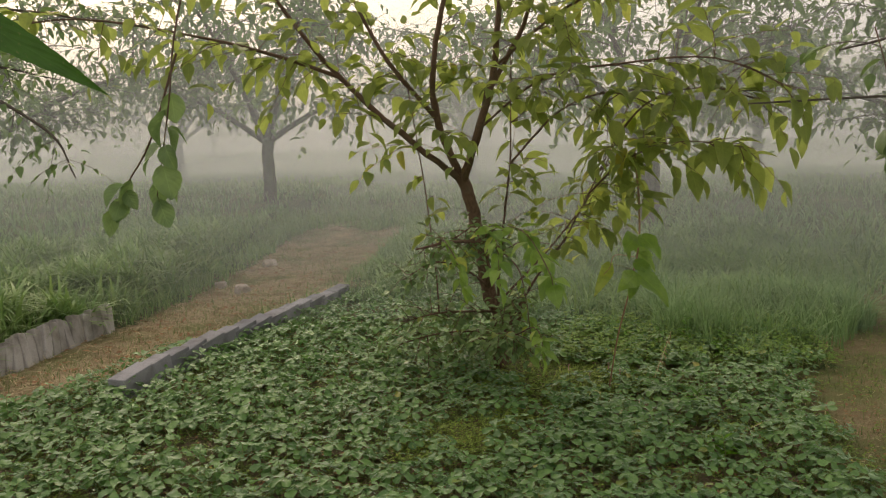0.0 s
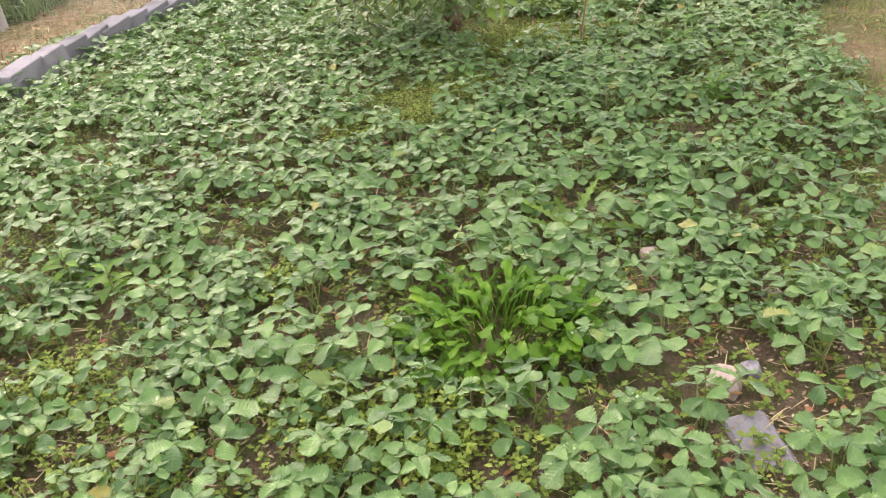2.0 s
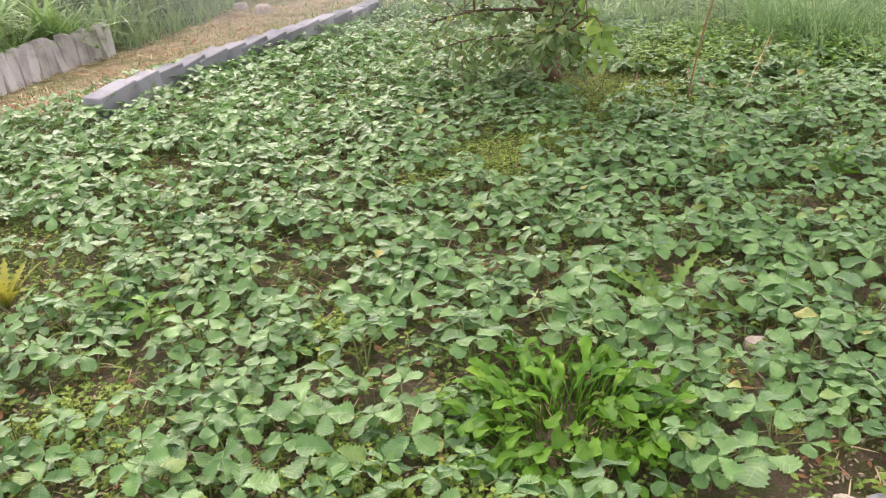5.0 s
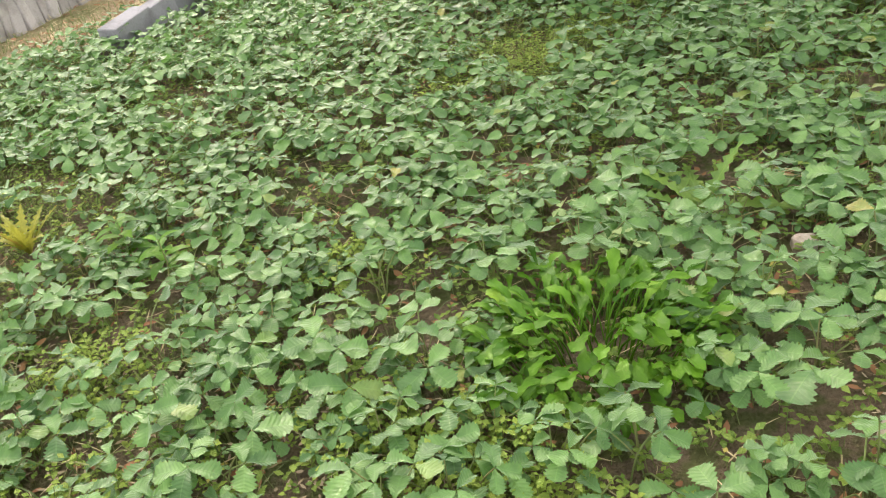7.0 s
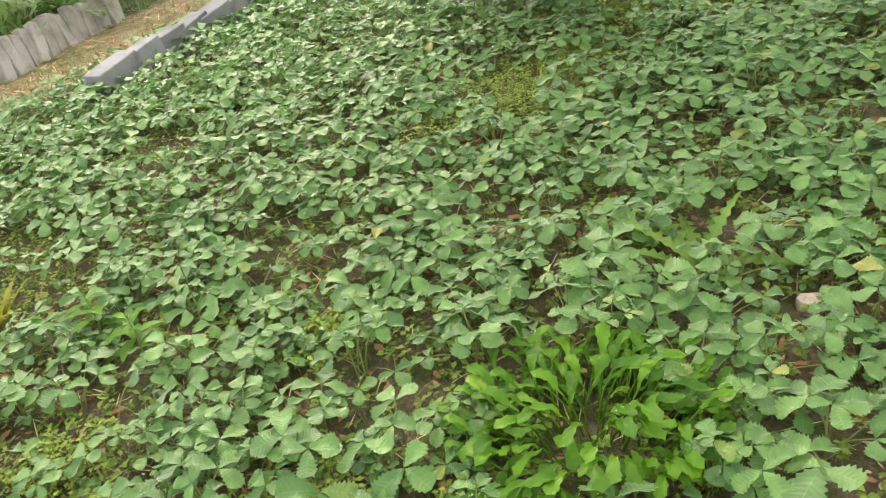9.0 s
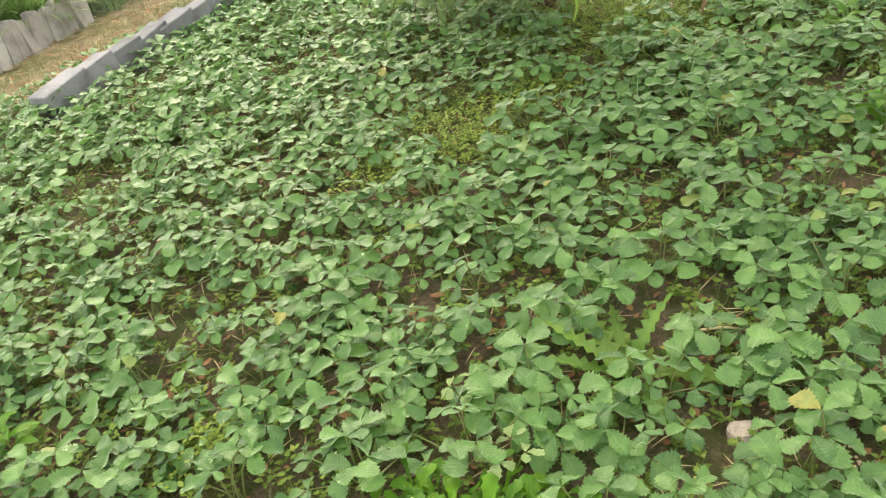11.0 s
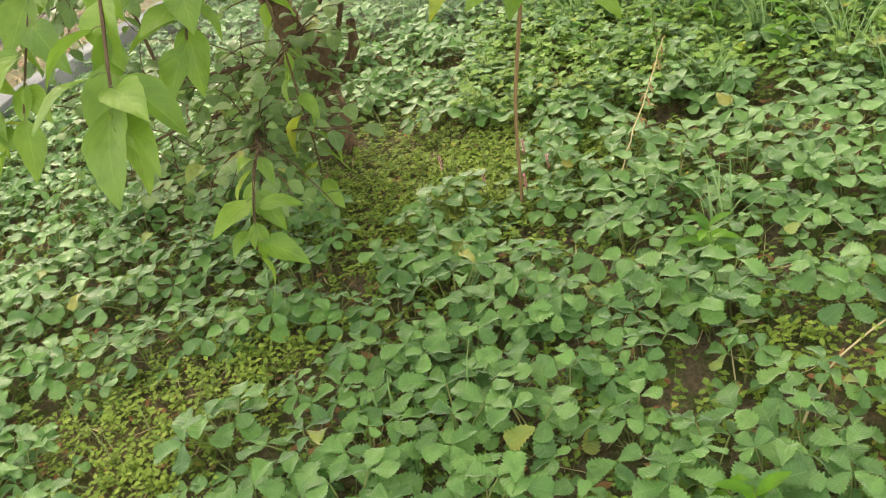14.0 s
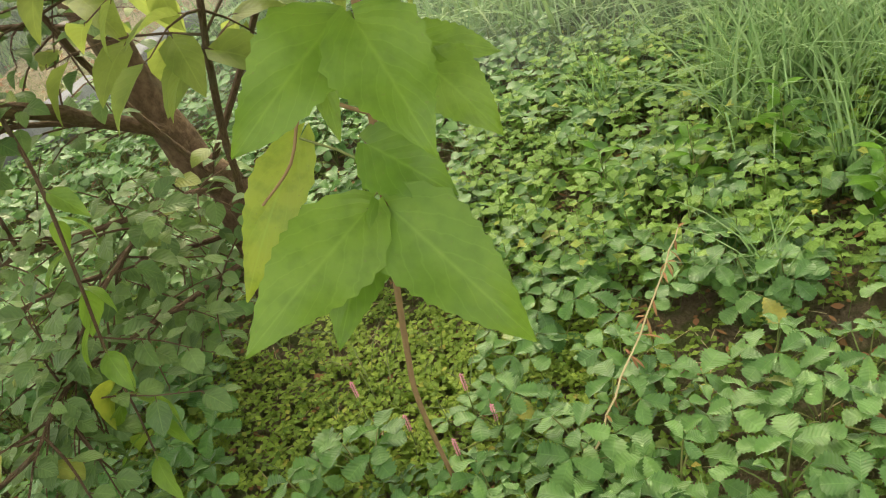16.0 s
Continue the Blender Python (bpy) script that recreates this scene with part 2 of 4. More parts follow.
M_TILE = brick_material("weathered_brick", (0.34, 0.315, 0.29), (0.46, 0.43, 0.40), (0.14, 0.125, 0.105))
M_GROUND = ground_material()
M_STONE = stone_material()


# ---- geometry helpers ----
class Build:
    """Gathers pieces into one mesh: places, quads (or triangles), texture places and material numbers."""

    def __init__(self):
        self.v, self.f, self.uv, self.m, self.n = [], [], [], [], 0

    def add(self, verts, faces, uvs, mat=0):
        self.v.append(verts), self.uv.append(uvs)
        self.f.append(faces + self.n), self.m.append(np.full(len(faces), mat))
        self.n += len(verts)

    def mesh(self, name, mats, smooth=True):
        me = bpy.data.meshes.new(name)
        v, f, uv, m = np.concatenate(self.v), np.concatenate(self.f), np.concatenate(self.uv), np.concatenate(self.m)
        me.vertices.add(len(v)), me.loops.add(f.size), me.polygons.add(len(f))
        me.vertices.foreach_set("co", v.astype(np.float32).ravel())
        me.loops.foreach_set("vertex_index", f.astype(np.int32).ravel())
        me.polygons.foreach_set("loop_start", np.arange(0, f.size, f.shape[1], dtype=np.int32))
        me.polygons.foreach_set("material_index", m.astype(np.int32))
        me.polygons.foreach_set("use_smooth", np.full(len(f), smooth))
        layer = me.uv_layers.new(name="UVMap")
        layer.data.foreach_set("uv", uv[f.ravel()].astype(np.float32).ravel())
        for mat in mats:
            me.materials.append(mat)
        me.update(calc_edges=True)
        me.validate()
        return me


def put(name, data, parent=None, m=None, label=""):
    ob = new(name, data)
    if m is not None:
        ob.matrix_basis = m
    if parent is not None:
        ob.parent = parent
    return tagged(ob, label)


def turned(verts, m):
    a = np.array(m)
    return verts @ a[:3, :3].T + a[:3, 3]


def grid_faces(rows, cols):
    i = np.arange((rows - 1) * (cols - 1))
    k = i // (cols - 1) * cols + i % (cols - 1)
    return np.stack([k, k + 1, k + cols + 1, k + cols], 1)


def blade(length, width, shape, rows=9, half=2, teeth=0.0, fold=0.3, droop=0.4, wave=0.0, heart=0.0, phase=0.0, curl=0.0, sweep=0.0):
    """One leaf blade from the origin along +y, upper side +z. shape(v) is its half width at v of its length."""
    v = np.linspace(0.0, 1.0, rows)
    u = np.linspace(-1.0, 1.0, 2 * half + 1)
    w = np.array([shape(a) for a in v]) * width / 2
    tooth = 1.0 + teeth * np.where(np.arange(rows) % 2 == 0, -1.0, 1.0)
    angle = -droop * v
    step = length / (rows - 1)
    y = np.concatenate([[0], np.cumsum(np.cos(angle[:-1]) * step)])
    z = np.concatenate([[0], np.cumsum(np.sin(angle[:-1]) * step)])
    uu, vv = np.meshgrid(u, v)
    edge = np.where(np.abs(uu) > 0.99, tooth[:, None], 1.0)
    across = uu * w[:, None] * edge
    lift = np.abs(across) * np.sin(fold) - curl * np.abs(uu) ** 2 * w[:, None]
    lift = lift + wave * width * np.abs(uu) * np.sin(vv * 9.0 + phase + (uu > 0) * 1.3)
    back = -heart * length * np.abs(uu) * np.clip(1 - vv / 0.3, 0, 1) + sweep * np.abs(across)
    P = np.stack([across * np.cos(fold), y[:, None] + back * np.cos(angle)[:, None], z[:, None] + lift], -1).reshape(-1, 3)
    uv = np.stack([uu * 0.5 + 0.5, vv], -1).reshape(-1, 2)
    return P, grid_faces(rows, 2 * half + 1), uv


def round_shape(v):
    return 1.25 * max(v, 0.004) ** 0.75 * max(0.0, 1 - v ** 3.4) ** 0.55 + 0.01


def heart_shape(v):
    return min(max(v, 0.002) / 0.24, 1.0) ** 0.55 * max(0.0, 1 - v ** 2.3) ** 1.1 + 0.006


def egg_shape(v):
    return math.sin(math.pi * min(max(v, 0.006), 0.995) ** 0.78) ** 0.8


def oval_shape(v):
    return math.sin(math.pi * min(max(v, 0.01), 0.985)) ** 0.8


def spoon_shape(v):
    return (0.16 + 0.9 * v ** 1.6) * max(0.0, 1 - v ** 6) ** 0.5 + 0.02


def tube(points, radii, sides=6):
    """A tapered tube along the points."""
    P = np.array(points, float)
    R = np.array(radii, float)
    d = np.gradient(P, axis=0)
    d /= np.linalg.norm(d, axis=1)[:, None] + 1e-9
    ref = np.where(np.abs(d[:, 2:3]) > 0.9, np.array([[1.0, 0, 0]]), np.array([[0, 0, 1.0]]))
    ref = np.repeat(ref[:1], len(P), 0)
    a = np.cross(d, ref)
    a /= np.linalg.norm(a, axis=1)[:, None] + 1e-9
    b = np.cross(d, a)
    t = np.linspace(0, 2 * math.pi, sides + 1)
    ring = a[:, None] * np.cos(t)[None, :, None] + b[:, None] * np.sin(t)[None, :, None]
    V = (P[:, None] + ring * R[:, None, None]).reshape(-1, 3)
    run = np.concatenate([[0], np.cumsum(np.linalg.norm(np.diff(P, axis=0), axis=1))])
    uv = np.stack([np.repeat(t[None] / (2 * math.pi), len(P), 0), np.repeat(run[:, None], sides + 1, 1)], -1).reshape(-1, 2)
    return V, grid_faces(len(P), sides + 1), uv


def smooth_line(points, n=4):
    """More points along a line, by Catmull-Rom."""
    P = [Vector(p) for p in points]
    P = [P[0] * 2 - P[1]] + P + [P[-1] * 2 - P[-2]]
    out = []
    for i in range(1, len(P) - 2):
        for k in range(n):
            t = k / n
            a, b, c, d = P[i - 1:i + 3]
            out.append(0.5 * (2 * b + (c - a) * t + (2 * a - 5 * b + 4 * c - d) * t * t + (3 * b - a - 3 * c + d) * t ** 3))
    return out + [P[-2]]


def facing(at, way, up=(0, 0, 1), size=1.0):
    """A place whose +y looks along way and whose +z is as near to up as can be."""
    y = Vector(way).normalized()
    x = y.cross(Vector(up))
    x = x.normalized() if x.length > 1e-4 else Vector((1, 0, 0))
    z = x.cross(y)
    m = Matrix((x, y, z)).transposed().to_4x4() @ Matrix.Diagonal((size, size, size, 1))
    m.translation = at
    return m


# ---- the ground ----
def rise(x, y):
    """The height of the ground: level in the bed, rising gently to the orchard behind, with a bank beyond the low wall."""
    s = min(max((y - 7.5) / 8.0, 0.0), 1.0)
    h = 0.62 * s * s * (3 - 2 * s)
    b = min(max((-3.42 - x) / 0.25, 0.0), 1.0)
    h += 0.17 * b * b * (3 - 2 * b)
    return h + 0.012 * noise.noise((x * 1.3, y * 1.3, 0.0))


def in_bed(x, y):
    """How far inside the strawberry bed a place lies, in metres (minus: outside)."""
    left = x - (-2.62 + max(0.0, y - 4.7) * 0.30 if y > 4.7 else -2.62 - (4.7 - y) * 0.2)
    right = (1.56 + (y - 2.3) * 0.245 if y < 4.6 else 2.12 + (y - 4.6) * 0.17) - x
    back = (8.2 if x < 0 else 7.6 - 0.25 * x) - y
    return min(left, right, back) + 0.22 * noise.noise((x * 1.6, y * 1.6, 5.0))


def in_path(x, y):
    """How far inside the earth path beside the edging a place lies."""
    wild = 0.22 * noise.noise((x * 1.7, y * 1.7, 9.0)) + 0.10 * noise.noise((x * 5.0, y * 5.0, 4.0))
    return min(x - (-3.32 + 0.04 * (y - 5)), (-2.28 + 0.17 * (min(y, 9.5) - 5.1)) - x, (12.2 - y) * 0.4) + wild * min(1.0, max(0.0, y - 6) * 0.5)


def in_track(x, y):
    """How far inside the worn strip at the bed's other side a place lies."""
    wild = 0.45 * noise.noise((x * 1.3, y * 1.3, 2.0)) + 0.15 * noise.noise((x * 5.0, y * 5.0, 1.0))
    return min(x - (1.0 + (y - 2.3) * 0.42 if y < 4.6 else 1.97 + (y - 4.6) * 0.30), 6.0 - x, (9.3 - y) * 0.6) + wild


def build_ground():
    def axis(lo, hi, step):
        core = np.arange(lo, hi + 1e-6, step)
        far = [2.0 * 1.6 ** k for k in range(1, 12)]
        return np.concatenate([[lo - f for f in reversed(far)], core, [hi + f for f in far]])

    xs, ys = axis(-12, 9, 0.14), axis(-3, 19, 0.14)
    V = np.array([(x, y, rise(x, y)) for y in ys for x in xs])
    b = Build()
    b.add(V, grid_faces(len(ys), len(xs)), V[:, :2])
    me = b.mesh("ground", [M_GROUND])
    for name, fn in (("path", in_path), ("track", in_track), ("bed", in_bed)):
        at = me.attributes.new(name, "FLOAT", "POINT")
        at.data.foreach_set("value", np.array([min(max(fn(p[0], p[1]) * 2.5 + 0.5, 0.0), 1.0) if abs(p[0]) < 14 and abs(p[1]) < 22 else 0.0 for p in V], np.float32))
    tagged(put("ground", me), "brown soil, worn earth paths and green sod", "ground", kind="structure")


build_ground()

rng = np.random.default_rng(7)
R = random.Random(11)


# ---- strawberry plants ----
def add_stalk(b, points, r0, r1, mat, sides=4, n=2):
    line = smooth_line(points, n)
    b.add(*tube(line, np.linspace(r0, r1, len(line)), sides), mat)


def trefoil(b, r, reach, height, size, rows, half, base=Matrix(), m_leaf=0, m_stalk=1):
    """A stalk that leans out by reach and rises to height, with three toothed leaflets at its end."""
    tip = Vector((r.uniform(-0.15, 0.15) * reach, reach, height))
    mid = Vector((0, reach * 0.35, height * 0.62))
    line = smooth_line([(0, 0, -0.01), mid, tip], 2)
    V, F, U = tube(line, np.linspace(0.0022, 0.0015, len(line)), 4)
    b.add(turned(V, base), F, U, m_stalk)
    tilt = r.uniform(-0.42, 0.28)
    plane = Matrix.Translation(tip) @ Euler((tilt, r.uniform(-0.42, 0.42), r.uniform(-0.5, 0.5))).to_matrix().to_4x4()
    for turn, k in ((0, 1.0), (radians(r.uniform(78, 100)), 0.93), (-radians(r.uniform(78, 100)), 0.93)):
        L = size * k * r.uniform(0.84, 1.06)
        V, F, U = blade(L, L * r.uniform(0.86, 1.04), round_shape, rows, half, 0.15, r.uniform(0.18, 0.70), r.uniform(-0.05, 0.6), 0.05, 0.0, r.uniform(0, 6), r.uniform(0.0, 0.3), 0.14)
        m = base @ plane @ Euler((r.uniform(-0.2, 0.2), 0, turn)).to_matrix().to_4x4() @ Matrix.Translation((0, 0.002, 0))
        b.add(turned(V, m), F, U, m_leaf)


LEAVES, FINE = [], []
for k in range(16):
    b = Build()
    outer = k % 4
    trefoil(b, R, (0.012, 0.045, 0.075, 0.10)[outer] * R.uniform(0.8, 1.2), (0.125, 0.110, 0.085, 0.055)[outer] * R.uniform(0.8, 1.2), (0.046, 0.060, 0.060, 0.048)[outer] * R.uniform(0.82, 1.18), 17, 2)
    LEAVES.append(b.mesh("leaf", [M_STRAW, M_STALK]))
    FINE.append(b)


def strawberry_plant():
    """One plant: a crown at the soil and leaves on stalks round it, the outer ones lower."""
    plant = new("strawberry_plant")
    turn = R.uniform(0, 6.28)
    count = R.randint(7, 9)
    for k in range(count):
        ring = 0 if k == 0 else 1 + (k - 1) % 3
        me = LEAVES[ring + 4 * R.randrange(4)]
        s = R.uniform(0.85, 1.15)
        put("leaf", me, plant, Matrix.Translation((R.uniform(-0.02, 0.02), R.uniform(-0.02, 0.02), 0)) @ Euler((0, 0, turn + k * 2.4)).to_matrix().to_4x4() @ Matrix.Diagonal((s, s, s, 1)))
    tagged(plant, "leafy green strawberry plant with toothed three-part leaves", "strawberry plant", "strawberry bed")
    return plant


BARE = [(1.22, 2.56, 0.09), (1.12, 3.16, 0.07), (0.56, 3.68, 0.07), (0.62, 5.72, 0.22), (0.85, 5.70, 0.14), (0.60, 5.42, 0.12), (0.88, 3.36, 0.11), (0.68, 2.77, 0.21), (-0.55, 4.35, 0.07),
        (0.33, 5.98, 0.14), (-1.05, 3.15, 0.20), (-1.28, 3.5, 0.14), (0.05, 3.06, 0.07), (0.28, 4.68, 0.15), (0.42, 4.75, 0.10), (0.10, 4.60, 0.10), (0.02, 4.25, 0.06), (0.5, 4.9, 0.07), (-0.75, 5.6, 0.08),
        (1.25, 5.75, 0.08), (1.70, 4.8, 0.10), (0.57, 5.14, 0.07), (0.7, 2.36, 0.05), (1.05, 5.45, 0.06), (1.27, 2.63, 0.07), (1.36, 2.50, 0.10), (1.22, 2.41, 0.04), (0.16, 2.45, 0.07), (-0.45, 2.6, 0.06), (-0.25, 2.3, 0.07), (-0.95, 2.7, 0.08), (0.32, 4.42, 0.06), (-1.14, 4.29, 0.06)]


def clear_of(x, y, pad=0.0):
    return all((x - a) ** 2 + (y - c) ** 2 > (q + pad) ** 2 for a, c, q in BARE)


SPOTS = []
cell = 0.155
for i in range(-22, 22):
    for j in range(10, 57):
        x = i * cell + (j % 2) * cell / 2 + R.uniform(-0.055, 0.055)
        y = j * cell + R.uniform(-0.055, 0.055)
        if in_bed(x, y) > 0.0 and clear_of(x, y, 0.02) and R.random() < (0.93 if y > 2.5 or (x > 0.5 and in_bed(x, y) > 0.2) else 0.80):
            SPOTS.append((x, y))
NEAR = [p for p in SPOTS if -0.6 < p[0] < 1.75 and 2.1 < p[1] < 5.4]
R.shuffle(NEAR)
NEAR, taken = NEAR[:290], set(NEAR[:290])
plants = [strawberry_plant() for _ in range(7)]
for k, (x, y) in enumerate(NEAR):
    s = R.uniform(0.76, 1.08)
    m = Matrix.Translation((x, y, rise(x, y))) @ Euler((R.uniform(-0.08, 0.08), R.uniform(-0.08, 0.08), R.uniform(0, 6.28))).to_matrix().to_4x4()
    if k < len(plants):
        plants[k].matrix_basis = m @ Matrix.Diagonal((s, s, s, 1))
    else:
        made = copy_thing(plants[k % 7], m)
        made.scale = (s, s, s)

# the rest of the bed
LOOSE = []
for k in range(24):
    b = Build()
    ring = k % 4
    trefoil(b, R, (0.012, 0.045, 0.075, 0.10)[ring] * R.uniform(0.8, 1.2), (0.125, 0.110, 0.085, 0.055)[ring] * R.uniform(0.8, 1.2), (0.046, 0.060, 0.060, 0.048)[ring] * R.uniform(0.82, 1.18), 9, 1)
    LOOSE.append(b)


def far_plants(spots, name, label, size=1.0, shapes=LOOSE):
    b = Build()
    for x, y in spots:
        turn = R.uniform(0, 6.28)
        for k in range(R.randint(7, 10)):
            src = shapes[(0 if k == 0 else 1 + (k - 1) % 3) + 4 * R.randrange(len(shapes) // 4)]
            s = R.uniform(0.76, 1.12) * size
            m = Matrix.Translation((x, y, rise(x, y))) @ Euler((R.uniform(-0.1, 0.1), R.uniform(-0.1, 0.1), turn + 2.4 * k)).to_matrix().to_4x4() @ Matrix.Diagonal((s, s, s, 1))
            off = 0
            for v, f, u, mm in zip(src.v, src.f, src.uv, src.m):
                b.add(turned(v, m), f - off, u, mm[0])
                off += len(v)
    return tagged(put(name, b.mesh(name, [M_STRAW, M_STALK])), label, "strawberry plants", kind="stuff")


runners = [(x, y) for x, y in ((R.uniform(-2.5, 2.3), R.uniform(1.7, 7.8)) for _ in range(900)) if in_bed(x, y) > -0.12 and clear_of(x, y, 0.0)][:400]
far_plants(runners, "strawberry_runners", "young low strawberry plants filling the gaps", 0.62)
back_rows = [p for p in SPOTS if p not in taken and 0.2 < p[0] < 2.3 and 4.4 < p[1] < 6.7 and (p[1] < 5.0 or R.random() < 0.92)]
far_plants(back_rows, "strawberry_rows", "veined green strawberry plants at the back of the bed", 0.98, FINE)
taken.update(p for p in SPOTS if 0.2 < p[0] < 2.3 and 4.4 < p[1] < 6.7)
far_plants([p for p in SPOTS if p not in taken], "strawberry_patch", "green strawberry plants covering the rest of the bed")


# ---- low weeds, litter and stones in the bed ----
def scatter(count, where, radius):
    """Random places round the centres, thinning outwards."""
    out = []
    while len(out) < count:
        cx, cy, q = where[R.randrange(len(where))]
        x, y = cx + R.gauss(0, q * radius), cy + R.gauss(0, q * radius)
        out.append((x, y))
    return out


def weed_shape(v):
    return 1.0 if 0.3 < v < 0.75 else 0.12


def weed_mat(name, spots, size, height, mat, label):
    b = Build()
    for x, y in spots:
        z = rise(x, y)
        h = R.uniform(0.2, 1.0) * height
        top = Vector((x + R.uniform(-0.02, 0.02), y + R.uniform(-0.02, 0.02), z + h))
        V, F, U = tube([(x, y, z - 0.005), top], [0.0011, 0.0008], 3)
        b.add(V, F, U, 1)
        turn = R.uniform(0, 6.28)
        for k in range(R.randint(3, 5)):
            L = size * R.uniform(0.6, 1.3)
            V, F, U = blade(L, L * 0.7, weed_shape, 3 if L < 0.026 else 7, 1, 0.0 if L < 0.026 else 0.28, R.uniform(0, 0.4), R.uniform(-0.2, 0.9))
            a = turn + k * 1.9
            way = Vector((math.cos(a), math.sin(a), R.uniform(-0.2, 0.6)))
            b.add(turned(V, facing(top - Vector((0, 0, h * 0.12 * k)), way)), F, U, 0)
    return tagged(put(name, b.mesh(name, [mat, M_STALK])), label, "weeds", kind="stuff")


open_ground = [(x, y) for x, y in ((R.uniform(-2.4, 2.2), R.uniform(1.7, 7.5)) for _ in range(17000)) if in_bed(x, y) > -0.25]
weed_mat("ground_weeds", open_ground, 0.018, 0.060, M_MAT, "small yellow-green weeds between the strawberry plants")
weed_mat("clover_patch", scatter(3400, [(0.66, 5.7, 0.3), (0.95, 5.6, 0.25), (0.8, 5.35, 0.2), (0.3, 5.5, 0.15), (1.15, 5.75, 0.2)], 0.7), 0.016, 0.05, M_CLOVER, "low yellow-green clover under the tree")
weed_mat("yellow_weeds", scatter(2600, [(-0.5, 2.3, 0.2), (-0.1, 2.25, 0.15), (0.5, 2.42, 0.12), (0.28, 2.50, 0.10), (0.62, 2.35, 0.12), (-1.05, 3.15, 0.25), (-1.28, 3.5, 0.2), (0.05, 3.06, 0.1), (0.28, 4.68, 0.2), (0.42, 4.75, 0.15), (0.10, 4.60, 0.15), (0.02, 4.3, 0.12), (0.5, 4.9, 0.12), (1.70, 4.8, 0.15), (0.32, 4.42, 0.1), (-0.95, 2.7, 0.12), (-0.42, 2.58, 0.1)], 0.75), 0.015, 0.075, M_CLOVER, "yellowing weeds in gaps of the strawberry bed")
edge_weeds = [(x, y) for x, y in ((R.uniform(0.9, 3.6), R.uniform(2.2, 8.5)) for _ in range(3600)) if in_bed(x, y) < 0.1]
weed_mat("path_weeds", edge_weeds, 0.016, 0.035, M_MAT, "small weeds growing over the worn path")


def litter(name, count, box, mat, length, width, label, only=None):
    """Dry bits lying on the soil."""
    b = Build()
    n = 0
    while n < count:
        x, y = R.uniform(box[0], box[1]), R.uniform(box[2], box[3])
        if only is not None and not only(x, y):
            n += 1
            continue
        L = length * R.uniform(0.4, 1.3)
        V, F, U = blade(L, width * R.uniform(0.6, 1.3), oval_shape, 4, 1, 0.0, R.uniform(-0.3, 0.3), R.uniform(-0.5, 0.5))
        a = R.uniform(0, 6.28)
        m = facing((x, y, rise(x, y) + R.uniform(0.004, 0.02)), (math.cos(a), math.sin(a), R.uniform(-0.1, 0.25)), (R.uniform(-0.3, 0.3), R.uniform(-0.3, 0.3), 1))
        b.add(turned(V, m), F, U)
        n += 1
    tagged(put(name, b.mesh(name, [mat])), label, "litter", kind="stuff")


litter("soil_crumbs", 4500, (-2, 2.6, 1.9, 7), M_DEAD, 0.026, 0.013, "brown leaf crumbs and clods on the soil")
litter("edge_litter", 1500, (1.15, 1.75, 2.0, 3.3), M_CRUMB, 0.013, 0.006, "grey-brown chips and leaf bits at the bed's worn edge")
litter("corner_litter", 1300, (-0.9, 0.5, 2.0, 2.75), M_CRUMB, 0.022, 0.007, "grey-brown chips and leaf bits in a bare corner of the bed")
litter("fallen_leaves", 1200, (-2, 2.2, 1.8, 7), M_DEAD, 0.036, 0.017, "brown and reddish fallen leaves on the soil")
litter("straw_bits", 3600, (-2, 2.3, 1.8, 7), M_DRY, 0.09, 0.003, "dry straw scattered between the plants")
litter("path_straw", 8000, (-3.6, -1.2, 3.5, 13), M_DRY, 0.12, 0.005, "dry yellow straw strewn over the earth path", lambda x, y: in_path(x, y) > -0.15)
litter("path_leaves", 1300, (-3.5, -1.5, 3.5, 12), M_DEAD, 0.06, 0.03, "dead leaves and clods on the earth path", lambda x, y: in_path(x, y) > -0.1)
litter("trodden_straw", 1500, (1.0, 4.2, 2.0, 9), M_DRY, 0.07, 0.004, "dry grass trodden into the worn path", lambda x, y: in_track(x, y) > -0.1)


def stone(x, y, size, seed, label, mat=M_STONE, name="stone"):
    bm = bmesh.new()
    bmesh.ops.create_icosphere(bm, subdivisions=3, radius=1.0)
    for v in bm.verts:
        p = v.co.copy()
        k = 1 + 0.35 * noise.noise(p * 0.9 + Vector((seed, 0, 0))) + 0.12 * noise.noise(p * 2.6 + Vector((0, seed, 0)))
        q = p * k
        q.x = max(min(q.x, 0.7), -0.75)
        q.z = max(min(q.z, 0.62), -0.5)
        v.co = Vector((q.x * size * 0.62, q.y * size * 0.5, q.z * size * 0.55))
    me = bpy.data.meshes.new(name)
    bm.to_mesh(me)
    bm.free()
    me.materials.append(mat)
    ob = put(name, me, None, pose(x, y, rise(x, y) + size * 0.13, 0, 0, seed * 50))
    return tagged(ob, label, "stone")


stone(1.205, 2.59, 0.082, 1.3, "pale angular stone lying at the bed's edge")
stone(1.275, 2.640, 0.050, 2.1, "darker grey stone behind the pale one", M_BRICK)
stone(1.115, 3.18, 0.06, 3.7, "small round stone between strawberry plants")
stone(1.40, 2.95, 0.05, 4.9, "small brown stone on bare soil")
stone(-2.02, 4.80, 0.06, 5.5, "whitish pebble beside the brick edging")
stone(-2.08, 5.03, 0.13, 2.7, "dark broken brick at the end of the edging", M_BARK_GREY, "broken_brick")
stone(-2.85, 9.9, 0.16, 8.2, "pale stone lying on the earth path")
stone(-2.72, 8.7, 0.17, 6.6, "pale brown stone lying on the earth path")
stone(-3.05, 8.9, 0.13, 9.2, "brownish clod lying on the earth path")


